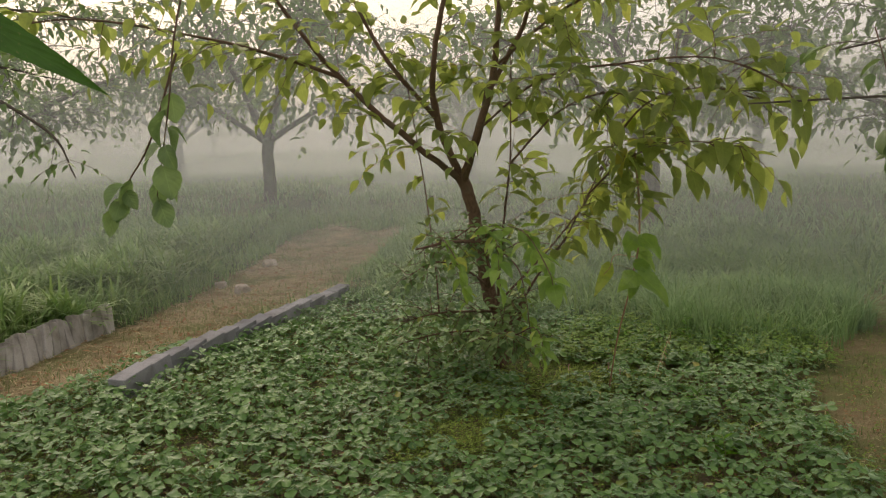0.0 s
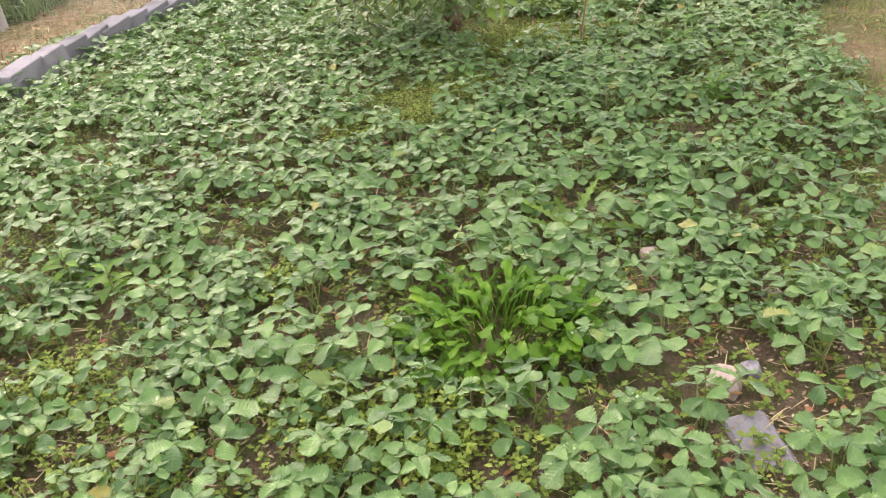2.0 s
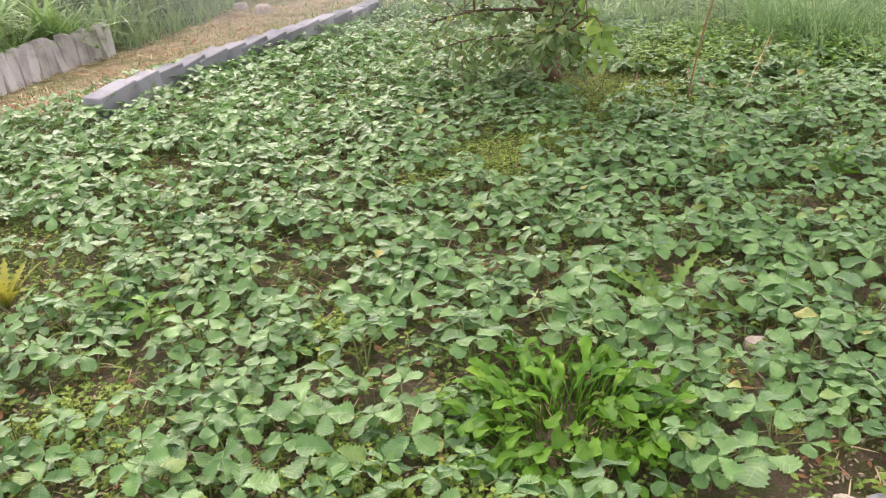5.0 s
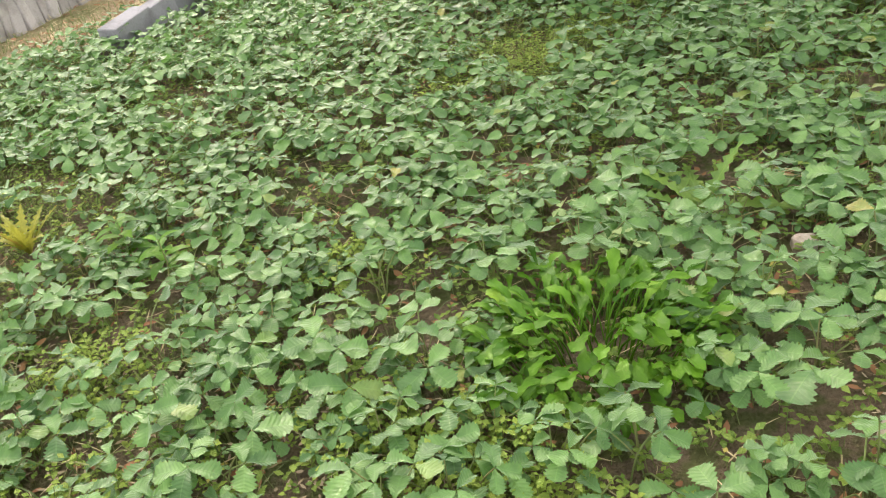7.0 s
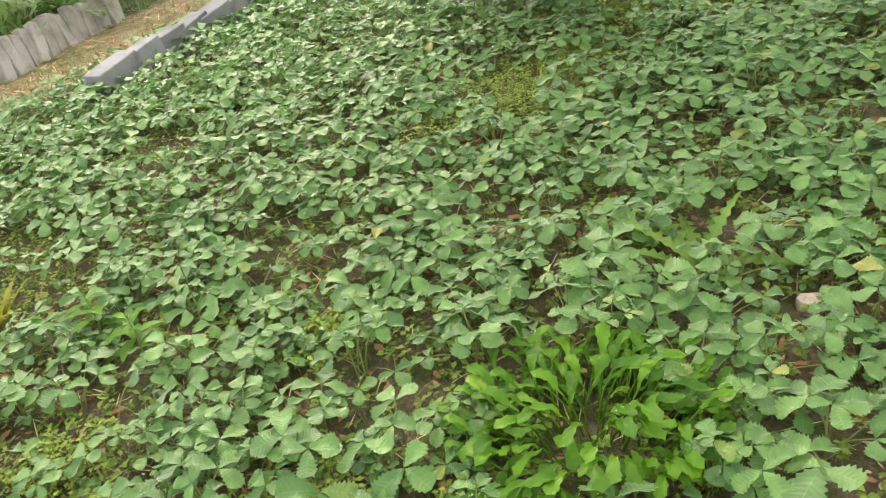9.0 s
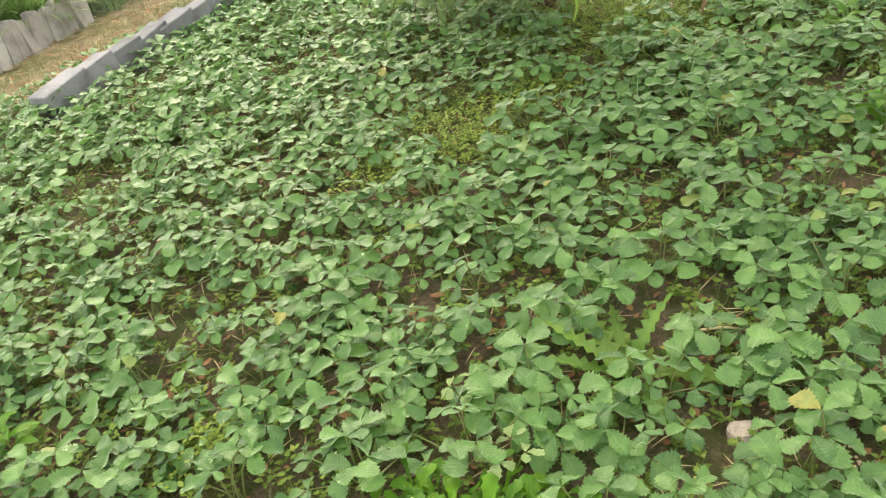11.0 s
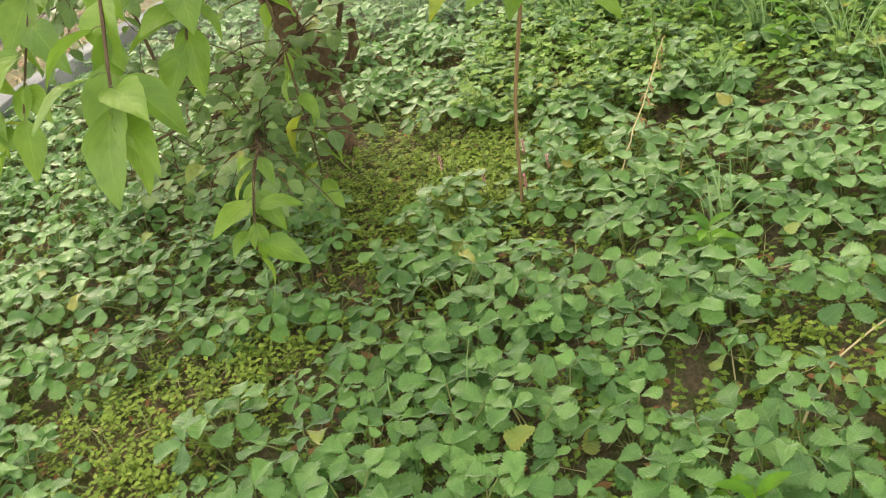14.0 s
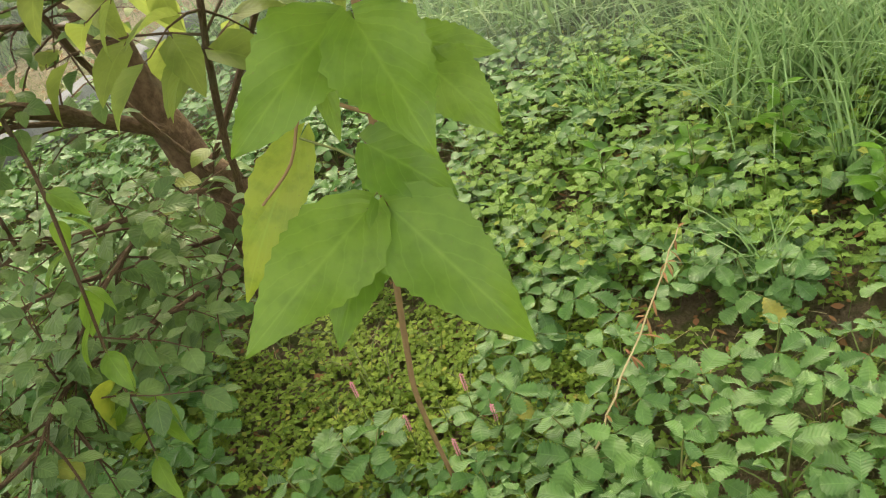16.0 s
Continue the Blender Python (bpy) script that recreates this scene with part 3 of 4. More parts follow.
# ---- bright weed clump, fronds and other single plants ----
def weed_clump(x, y):
    ob = new("weed_clump")
    ob.location = (x, y, rise(x, y))
    shapes = []
    for k in range(12):
        b = Build()
        L = R.uniform(0.046, 0.074)
        h, reach = R.uniform(0.03, 0.10), R.uniform(0.004, 0.025)
        V, F, U = tube(smooth_line([(0, 0, 0), (0, reach * 0.3, h * 0.6), (0, reach, h)], 2), [0.0016] * 5, 4)
        b.add(V, F, U, 1)
        V, F, U = blade(L, L * R.uniform(0.46, 0.62), spoon_shape, 11, 2, 0.13, R.uniform(0.1, 0.6), R.uniform(0.2, 1.3), 0.12, 0.0, R.uniform(0, 6))
        b.add(turned(V, facing((0, reach, h), (R.uniform(-0.6, 0.6), 1, R.uniform(0.3, 2.2)))), F, U, 0)
        shapes.append(b.mesh("leaf", [M_WEED, M_WEED]))
    for k in range(300):
        a, q = R.uniform(0, 6.28), 0.185 * math.sqrt(R.random())
        s = (1.3 - q * 2.0) * R.uniform(0.7, 1.2)
        out = Euler((-q * 3.0, 0, a - 1.57 + R.uniform(-1.2, 1.2))).to_matrix().to_4x4()
        put("leaf", shapes[k % 12], ob, Matrix.Translation((q * math.cos(a) * 1.1, q * math.sin(a), 0)) @ out @ Matrix.Diagonal((s, s, s, 1)))
    return tagged(ob, "dense clump of deep green weed among strawberry plants", "weed")


weed_clump(0.68, 2.77)


def frond(parent, L, lift, turn, mat):
    """A long arching leaf, cut into pointed lobes on both sides."""
    b = Build()
    b.add(*blade(L, L * 0.17, oval_shape, 19, 2, 0.42, 0.35, R.uniform(0.4, 0.9), 0.06, 0.0, R.uniform(0, 6)))
    rise_by = math.atan2(lift * 1.3, L)
    put("frond", b.mesh("frond", [mat]), parent, Euler((rise_by + 0.25, 0, radians(turn))).to_matrix().to_4x4())


def frond_rosette(x, y, turns, L, label, mat=M_FERN):
    ob = new("frond_rosette")
    ob.location = (x, y, rise(x, y))
    for turn, lift in turns:
        frond(ob, L * R.uniform(0.85, 1.15), lift, turn, mat)
    return tagged(ob, label, "weed")


frond_rosette(0.90, 3.33, [(-48, 0.24), (75, 0.10), (100, 0.06), (160, 0.05), (210, 0.05), (-100, 0.05), (40, 0.08), (15, 0.05)], 0.24, "flat yellow-green rosette of feathery fronds on soil")
frond_rosette(-1.02, 3.12, [(0, 0.14), (60, 0.12), (125, 0.14), (190, 0.12), (250, 0.13), (310, 0.14), (30, 0.2), (155, 0.2), (95, 0.22), (220, 0.2), (280, 0.2), (340, 0.2), (70, 0.25), (180, 0.24)], 0.16, "yellowish feathery weed beside strawberry plants", M_YELLOW)
frond_rosette(-1.25, 2.95, [(20, 0.12), (90, 0.12), (170, 0.14), (240, 0.10), (300, 0.13), (45, 0.2), (120, 0.2), (200, 0.2), (270, 0.2), (340, 0.18)], 0.15, "yellowish feathery weed beside strawberry plants", M_YELLOW)
frond_rosette(1.42, 6.35, [(20, 0.12), (90, 0.16), (170, 0.14), (240, 0.10), (300, 0.13)], 0.17, "light green feathery weed at the bed's back")


def pale_plant(x, y, n, label):
    ob = new("pale_seedling")
    ob.location = (x, y, rise(x, y))
    b = Build()
    trefoil(b, R, 0.03, 0.11, 0.034, 9, 1)
    me = b.mesh("leaf", [M_PALE, M_STALK])
    for k in range(n):
        put("leaf", me, ob, Euler((0, 0, 6.28 * k / n + R.uniform(-0.3, 0.3))).to_matrix().to_4x4())
    return tagged(ob, label, "seedling")


pale_plant(0.72, 3.02, 4, "small plant with pale whitish-green leaves")
pale_plant(0.60, 3.18, 3, "small plant with pale whitish-green leaves")


def tall_leaf_weed(x, y, h, label):
    ob = new("upright_weed")
    ob.location = (x, y, rise(x, y))
    b = Build()
    b.add(*tube([(0, 0, -0.01), (0.01, 0.01, h * 0.5), (0.0, 0.02, h)], [0.003, 0.0025, 0.001], 5))
    put("stem", b.mesh("stem", [M_STALK]), ob)
    b = Build()
    b.add(*blade(0.09, 0.032, oval_shape, 8, 1, 0.03, 0.3, 0.7))
    me = b.mesh("leaf", [M_WEED])
    for k in range(12):
        z = h * (0.25 + 0.75 * k / 11)
        put("leaf", me, ob, Matrix.Translation((0, 0.015, z)) @ Euler((R.uniform(0.1, 0.7), 0, k * 2.4)).to_matrix().to_4x4() @ Matrix.Diagonal((1.15 - k * 0.04,) * 3 + (1,)))
    return tagged(ob, label, "weed")


tall_leaf_weed(1.45, 6.30, 0.24, "bright green upright weed with narrow leaves")
tall_leaf_weed(-0.62, 3.05, 0.15, "light green upright weed with narrow leaves")
tall_leaf_weed(-0.45, 2.98, 0.13, "light green upright weed with narrow leaves")
tall_leaf_weed(1.52, 4.30, 0.14, "bright green upright weed with narrow leaves")


tall_leaf_weed(1.22, 6.30, 0.20, "light green upright weed with narrow leaves")
tall_leaf_weed(1.66, 6.42, 0.26, "bright green upright weed with narrow leaves")
tall_leaf_weed(1.86, 6.15, 0.22, "light green upright weed with narrow leaves")
tall_leaf_weed(1.52, 5.05, 0.14, "yellowish upright weed with narrow leaves")
for x, y in ((1.15, 6.48), (1.30, 6.15), (1.72, 6.25), (1.95, 6.40), (1.02, 6.25), (1.58, 6.62)):
    frond_rosette(x, y, [(R.uniform(0, 60) + 60 * k, R.uniform(0.10, 0.17)) for k in range(6)], 0.17, "light green feathery weed at the bed's back")


back_weeds = [(x, y) for x, y in ((R.uniform(0.75, 2.6), R.uniform(5.95, 7.3)) for _ in range(2600)) if R.random() < 0.35 + 0.6 * noise.noise((x * 3, y * 3, 1.0)) + 0.35]
weed_mat("lobed_weeds", back_weeds, 0.036, 0.17, M_FERN, "light green lobed weeds growing thickly behind the strawberry plants")


def dry_stalk(points, r, label, fluff):
    ob = new("dry_stalk")
    b = Build()
    line = smooth_line(points, 6)
    line = [p + Vector((R.uniform(-1, 1), R.uniform(-1, 1), 0)) * 0.003 for p in line]
    b.add(*tube(line, np.linspace(r, r * 0.55, len(line)), 6))
    put("stem", b.mesh("stem", [M_DRY]), ob)
    b = Build()
    for k in range(fluff):
        p = line[R.randrange(len(line) // 3, len(line))]
        V, F, U = blade(R.uniform(0.02, 0.05), 0.006, oval_shape, 4, 1, 0.0, 0.2, 0.8)
        b.add(turned(V, facing(p, (R.uniform(-1, 1), R.uniform(-1, 1), R.uniform(-1.2, 0.4)))), F, U)
    put("dried_leaves", b.mesh("dried_leaves", [M_DEAD]), ob)
    return tagged(ob, label, "dry stalk")


dry_stalk([(1.29, 5.38, -0.01), (1.34, 5.52, 0.10), (1.42, 5.72, 0.21), (1.47, 5.83, 0.30)], 0.0026, "leaning dry brown weed stalk with shrivelled leaves", 26)
dry_stalk([(1.62, 4.55, 0.01), (1.72, 4.7, 0.05), (1.95, 4.9, 0.06)], 0.003, "dry brown stalk lying across the plants", 4)
dry_stalk([(0.98, 3.42, 0.02), (1.08, 3.44, 0.05), (1.2, 3.42, 0.04)], 0.004, "dry brown stalk lying on bare soil", 3)


def flower_spike(x, y, h):
    ob = new("pink_flower_spike")
    ob.location = (x, y, rise(x, y))
    b = Build()
    b.add(*tube([(0, 0, -0.01), (0.004, 0, h * 0.5), (0.0, 0.008, h)], [0.0016, 0.0014, 0.001], 4))
    put("stem", b.mesh("stem", [M_STALK]), ob)
    b = Build()
    for k in range(42):
        z = h - 0.045 * k / 42
        V, F, U = blade(0.006, 0.005, oval_shape, 4, 1, 0, 0.5, 0.5)
        b.add(turned(V, facing((0, 0.008, z), (math.cos(k * 2.4), math.sin(k * 2.4), 0.5))), F, U)
    put("blossom", b.mesh("blossom", [M_PINK]), ob)
    return tagged(ob, "small pink flower spike among low weeds", "flower", "pink flowers")


for x, y, h in ((0.80, 5.53, 0.15), (1.06, 5.42, 0.12), (1.05, 5.55, 0.16), (0.93, 5.48, 0.11), (1.12, 5.5, 0.13)):
    flower_spike(x, y, h)


# ---- grass ----
def grass(name, spots, length, width, mat, label, lean=0.5, category="grass", segments=4):
    """Bent blades at the spots, as one mesh."""
    n = len(spots)
    P = np.array(spots)
    z = np.array([rise(x, y) for x, y in spots]) - 0.01
    a = rng.uniform(0, 2 * np.pi, n)
    L = length * rng.uniform(0.5, 1.25, n)
    W = width * rng.uniform(0.7, 1.3, n)
    e = lean * rng.uniform(0.3, 1.5, n)
    d = np.stack([np.cos(a), np.sin(a)], 1)
    s = np.stack([-d[:, 1], d[:, 0]], 1)
    rows = []
    for k in range(segments + 1):
        t = k / segments
        out = L * e * t ** 2
        up = L * (t - 0.45 * e * t ** 2.5)
        c = P + d * out[:, None]
        w = W * (1 - t) ** 0.7 * 0.5 + 0.0004
        for side in (-1, 1):
            rows.append(np.concatenate([c + s * (side * w)[:, None], (z + up)[:, None]], 1))
    V = np.stack(rows, 1).reshape(-1, 3)
    k = np.arange(segments) * 2
    f = np.stack([k, k + 1, k + 3, k + 2], 1)
    F = (np.arange(n)[:, None, None] * (2 * segments + 2) + f[None]).reshape(-1, 4)
    uv = np.tile(np.stack([np.tile([0.0, 1.0], segments + 1), np.repeat(np.linspace(0, 1, segments + 1), 2)], 1), (n, 1))
    b = Build()
    b.add(V, F, uv)
    return tagged(put(name, b.mesh(name, [mat])), label, category, kind="stuff")


def spots_in(count, box, keep, clump=0.0):
    out = []
    tries = 0
    while len(out) < count and tries < count * 12:
        tries += 1
        x, y = rng.uniform(box[0], box[1]), rng.uniform(box[2], box[3])
        if keep(x, y) and noise.noise((x * 1.1, y * 1.1, 3.0)) + rng.uniform(-0.6, 0.6) > clump:
            out.append((x, y))
    return out


def open_sod(x, y):
    return in_bed(x, y) < -0.02 and in_path(x, y) < 0.02


grass("meadow_grass", spots_in(22000, (-1.5, 6.5, 6.4, 10.5), lambda x, y: in_bed(x, y) < 0.06 and in_path(x, y) < 0.0 and in_track(x, y) < 0.15, 0.1), 0.27, 0.010, M_GRASS_PALE, "long pale green grass behind the strawberry bed", 0.75)
grass("bank_grass", spots_in(14000, (-7.5, -3.42, 4.5, 12), lambda x, y: y < 9.6 or x > -6.2), 0.21, 0.015, M_GRASS, "broad-bladed green grass on the raised bank", 0.8)
tuft_spots = [(x + rng.normal(0, 0.07), y + rng.normal(0, 0.07)) for x, y in spots_in(150, (-6.2, -3.42, 4.4, 10.5), lambda x, y: True, 0.0) for _ in range(38)]
grass("bank_tufts", tuft_spots, 0.46, 0.036, M_GRASS, "arching broad grass tufts on the raised bank", 1.0, segments=6)
tussocks = [(x + rng.normal(0, 0.10), y + rng.normal(0, 0.10)) for x, y in spots_in(230, (-1.3, 6.5, 6.9, 11.5), lambda x, y: in_bed(x, y) < -0.1 and in_path(x, y) < -0.1 and in_track(x, y) < 0.1, -0.1) for _ in range(46)]
grass("meadow_tussocks", tussocks, 0.40, 0.021, M_GRASS, "mounded tussocks of long green grass", 1.1, segments=5)
grass("path_tufts", spots_in(5000, (-3.4, -1.2, 4.2, 12.5), lambda x, y: in_path(x, y) > -0.1, 0.15), 0.08, 0.005, M_TURF, "thin grass growing over the earth path", 0.9)
grass("path_edge_grass", spots_in(4200, (-4.5, -1.0, 7.2, 13), lambda x, y: -0.5 < in_path(x, y) < 0.05 and in_bed(x, y) < 0), 0.24, 0.011, M_GRASS, "green grass along the earth path", 0.7)
grass("orchard_grass", spots_in(24000, (-14, 9, 10, 24), lambda x, y: in_path(x, y) < 0.05, 0.05), 0.24, 0.03, M_GRASS_PALE, "rough grass between the orchard trees", 0.7, segments=3)
grass("short_turf", spots_in(16000, (1.0, 5.5, 2.2, 9), lambda x, y: in_bed(x, y) < 0.05, 0.05), 0.075, 0.005, M_TURF, "short thin grass on the worn path", 0.8, segments=3)
grass("bed_grass", scatter(700, [(-1.15, 3.3, 0.3), (0.3, 4.7, 0.3), (0.7, 5.6, 0.3), (-0.2, 2.5, 0.3)], 0.9), 0.12, 0.004, M_TURF, "fine grass growing in the strawberry bed", 0.7)


grass("tall_back_grass", spots_in(2600, (1.5, 3.2, 6.5, 8.0), lambda x, y: in_track(x, y) < 0.3, 0.0), 0.46, 0.009, M_GRASS_PALE, "tall arching grass behind the bed", 0.7, segments=6)


def grass_tuft(x, y, n, length, label):
    ob = grass("grass_tuft", [(x + rng.normal(0, 0.025), y + rng.normal(0, 0.025)) for _ in range(n)], length, 0.007, M_GRASS_PALE, label, 0.45, "grass tuft")
    ob["kind"] = "thing"
    del ob["kind"]
    return ob


grass_tuft(1.56, 5.22, 16, 0.24, "thin tuft of pale grass among strawberry plants")
grass_tuft(1.00, 4.62, 6, 0.20, "thin tuft of pale grass among strawberry plants")
grass_tuft(0.83, 4.60, 5, 0.18, "thin tuft of pale grass among strawberry plants")
grass_tuft(1.62, 5.95, 26, 0.30, "tuft of long grass at the bed's back")


for x, y, n, L in ((1.80, 6.35, 34, 0.34), (2.02, 6.10, 30, 0.32), (1.48, 6.78, 34, 0.36), (1.15, 6.75, 26, 0.30), (1.95, 6.65, 40, 0.38), (1.70, 6.80, 36, 0.36), (2.12, 5.85, 22, 0.28)):
    grass_tuft(x, y, n, L, "tuft of long grass at the bed's back")


# ---- trees ----
def add_leaf(b, at, way, L, rows=7, half=1, mat=0, ratio=0.72, stalk=None):
    """A stalked heart-shaped leaf that hangs from a twig."""
    way = Vector(way).normalized()
    foot = Vector(at) + way * L * 0.22
    if stalk is not None:
        b.add(*tube([at, (Vector(at) + foot) / 2 + Vector((0, 0, 0.003)), foot], [0.0013, 0.0011, 0.001], 3), stalk)
    V, F, U = blade(L, L * ratio * R.uniform(0.85, 1.1), egg_shape if ratio > 0.8 else heart_shape, rows, half, 0.03, R.uniform(0.1, 0.55), R.uniform(0.2, 1.0), 0.03, 0.1, R.uniform(0, 6))
    up = Vector((R.uniform(-0.5, 0.5), R.uniform(-0.5, 0.5), 1.0))
    b.add(turned(V, facing(foot, way, up)), F, U, mat)


def leafy_twig(b, start, way, length, L, every, r0=0.004, sag=0.6, rows=7, m_leaf=0, m_bark=1, half=1, bare=0.1, hang=1.0, ratio=0.64):
    """A twig that bends down under its leaves, with leaves to both sides."""
    n = max(3, int(length / every))
    p, d = Vector(start), Vector(way).normalized()
    pts = [p.copy()]
    for k in range(n):
        d = (d + Vector((R.uniform(-0.14, 0.14), R.uniform(-0.14, 0.14), R.uniform(-0.1, 0.1) - sag / n))).normalized()
        p = p + d * (length / n)
        pts.append(p.copy())
    b.add(*tube(pts, np.linspace(r0, 0.0012, len(pts)), 4), m_bark)
    for k in range(1, len(pts)):
        if k / n < bare:
            continue
        d = (pts[k] - pts[k - 1]).normalized()
        side = d.cross(Vector((0, 0, 1)))
        side = side.normalized() * (1 if k % 2 else -1) if side.length > 0.1 else Vector((1, 0, 0))
        w = side * R.uniform(0.4, 1.0) + d * R.uniform(0.2, 0.8) + Vector((0, 0, R.uniform(-1.15, 0.45) * hang))
        add_leaf(b, pts[k], w, L * R.uniform(0.65, 1.2) * (1.0 if k < n else 0.7), rows, half, m_leaf, ratio, m_bark if rows > 5 else None)
    return pts


def limb(tree, points, r0, r1, name="limb", mat=M_BARK, sides=8, n=5):
    line = smooth_line(points, n)
    line = [p + Vector((noise.noise(p * 9), noise.noise(p * 9 + Vector((7, 0, 0))), 0)) * r0 * 0.5 for p in line]
    b = Build()
    rr = np.linspace(r0, r1, len(line)) * np.array([1 + 0.16 * noise.noise(p * 14) for p in line])
    b.add(*tube(line, rr, sides))
    return put(name, b.mesh(name, [mat]), tree), line


def foliage(tree_part, line, twigs, length, L, every, spread, mat, start=0.3, sag=0.6, rows=7, bark=M_BARK, name="foliage", lean=(0, 0, 0), hang=1.0, ratio=0.64):
    """Leafy twigs along a limb, as one mesh under it."""
    b = Build()
    for k in range(twigs):
        i = min(len(line) - 1, int((start + (1 - start) * (k + R.random()) / twigs) * (len(line) - 1)))
        d = (line[min(i + 1, len(line) - 1)] - line[max(i - 1, 0)]).normalized()
        w = d * R.uniform(0.1, 0.9) + Vector((R.gauss(0, 1), R.gauss(0, 1), R.gauss(0.15, 0.6))) * spread + Vector(lean)
        leafy_twig(b, line[i], w, length * R.uniform(0.5, 1.3), L, every, 0.003, sag, rows, hang=hang, ratio=ratio)
    return put(name, b.mesh(name, [mat, bark]), tree_part)


def main_tree():
    tree = new("mulberry_tree")
    trunk, _ = limb(tree, [(0.33, 5.98, -0.08), (0.315, 6.0, 0.10), (0.32, 6.0, 0.37), (0.245, 6.0, 0.58), (0.20, 6.0, 0.85), (0.16, 6.0, 1.05), (0.093, 5.98, 1.34)], 0.052, 0.043, "trunk", sides=14)
    fork = (0.095, 5.98, 1.31)
    plan = [
        ([fork, (-0.18, 5.65, 1.58), (-0.65, 5.6, 2.02), (-1.04, 5.5, 2.54), (-1.35, 5.4, 3.1)], 0.024, 0.008, 12, 0.5),
        ([(-0.65, 5.6, 2.02), (-1.0, 5.55, 2.15), (-1.49, 5.5, 2.29), (-2.25, 5.3, 2.42), (-2.9, 5.2, 2.35)], 0.014, 0.004, 13, 0.45),
        ([fork, (-0.05, 5.75, 1.74), (-0.04, 5.7, 2.14), (0.05, 5.7, 2.6), (0.1, 5.7, 3.2)], 0.028, 0.010, 9, 0.45),
        ([(-0.05, 5.75, 1.74), (-0.33, 5.6, 2.11), (-0.51, 5.6, 2.44), (-0.75, 5.5, 3.0)], 0.016, 0.007, 8, 0.4),
        ([fork, (0.23, 5.72, 1.66), (0.34, 5.7, 2.05), (0.39, 5.65, 2.5), (0.45, 5.6, 3.1)], 0.032, 0.012, 9, 0.45),
        ([(0.30, 5.7, 1.9), (0.50, 5.75, 2.25), (0.65, 5.8, 2.6), (0.9, 5.9, 3.0)], 0.018, 0.008, 9, 0.5),
        ([(0.23, 5.72, 1.66), (0.65, 5.5, 1.95), (1.1, 5.25, 2.0), (1.6, 5.15, 2.0), (2.0, 5.0, 1.8)], 0.009, 0.003, 14, 0.4),
        ([(0.34, 5.7, 2.05), (0.8, 5.4, 2.35), (1.3, 5.2, 2.5), (1.8, 5.1, 2.55)], 0.010, 0.004, 14, 0.4),
    ]
    for pts, r0, r1, twigs, length in plan:
        part, line = limb(tree, pts, r0, r1)
        foliage(part, line, int(twigs * 2.1), length, 0.145, 0.075, 0.8, M_MULB, 0.22)
    shoots = [
        ([(0.32, 6.0, 0.20), (0.60, 5.78, 0.69), (0.78, 5.65, 0.95), (0.93, 5.6, 1.24), (1.1, 5.5, 1.6)], 0.011, 22, 0.34, 0.14),
        ([(0.31, 6.0, 0.40), (0.36, 5.75, 0.88), (0.44, 5.60, 1.44), (0.46, 5.55, 2.1)], 0.010, 20, 0.30, 0.15),
        ([(0.93, 5.6, 1.24), (1.15, 5.45, 1.45), (1.45, 5.35, 1.55), (1.85, 5.25, 1.5)], 0.008, 19, 0.36, 0.18),
        ([(0.31, 6.0, 0.45), (0.72, 5.95, 0.9), (1.0, 5.9, 1.3), (1.2, 5.8, 1.8)], 0.009, 22, 0.32, 0.15),
        ([(1.1, 5.5, 1.6), (1.3, 5.4, 1.8), (1.6, 5.3, 1.85), (1.9, 5.2, 1.75)], 0.007, 16, 0.34, 0.18),
        ([(-0.05, 5.65, 0.46), (-0.07, 5.68, 0.75), (-0.14, 5.7, 1.37), (-0.24, 5.7, 2.05)], 0.006, 14, 0.10, 0.11),
        ([(0.44, 5.60, 1.44), (0.75, 5.5, 1.75), (1.05, 5.45, 1.85), (1.35, 5.4, 1.75)], 0.008, 20, 0.34, 0.17),
    ]
    for pts, r0, twigs, length, L in shoots:
        part, line = limb(tree, pts, r0, 0.003, "shoot", sides=6)
        foliage(part, line, twigs, length, L, 0.5 * L, 0.7, M_MULB, 0.4, 0.7)
    # the low limb towards the path and its small-leaved twigs
    part, line = limb(tree, [(0.25, 5.99, 0.57), (0.31, 5.75, 0.74), (0.385, 5.5, 0.89), (0.30, 5.3, 0.97), (0.12, 5.12, 1.0), (-0.08, 5.03, 0.97)], 0.021, 0.006, "low_limb")
    foliage(part, line, 22, 0.26, 0.052, 0.040, 0.8, M_MULB_DARK, 0.3, 0.7, hang=0.35, ratio=0.85)
    part, line = limb(tree, [(0.31, 5.99, 0.40), (0.15, 5.8, 0.44), (-0.05, 5.65, 0.46), (-0.28, 5.55, 0.42)], 0.010, 0.004, "low_limb")
    foliage(part, line, 34, 0.24, 0.052, 0.036, 0.8, M_MULB_DARK, 0.1, 0.7, hang=0.35, ratio=0.85)
    part, line = limb(tree, [(0.32, 5.98, 0.18), (0.34, 5.6, 0.30), (0.40, 5.3, 0.42), (0.5, 5.1, 0.45)], 0.008, 0.003, "low_limb")
    foliage(part, line, 42, 0.26, 0.055, 0.036, 0.8, M_MULB_DARK, 0.1, 0.6, hang=0.4, ratio=0.85)
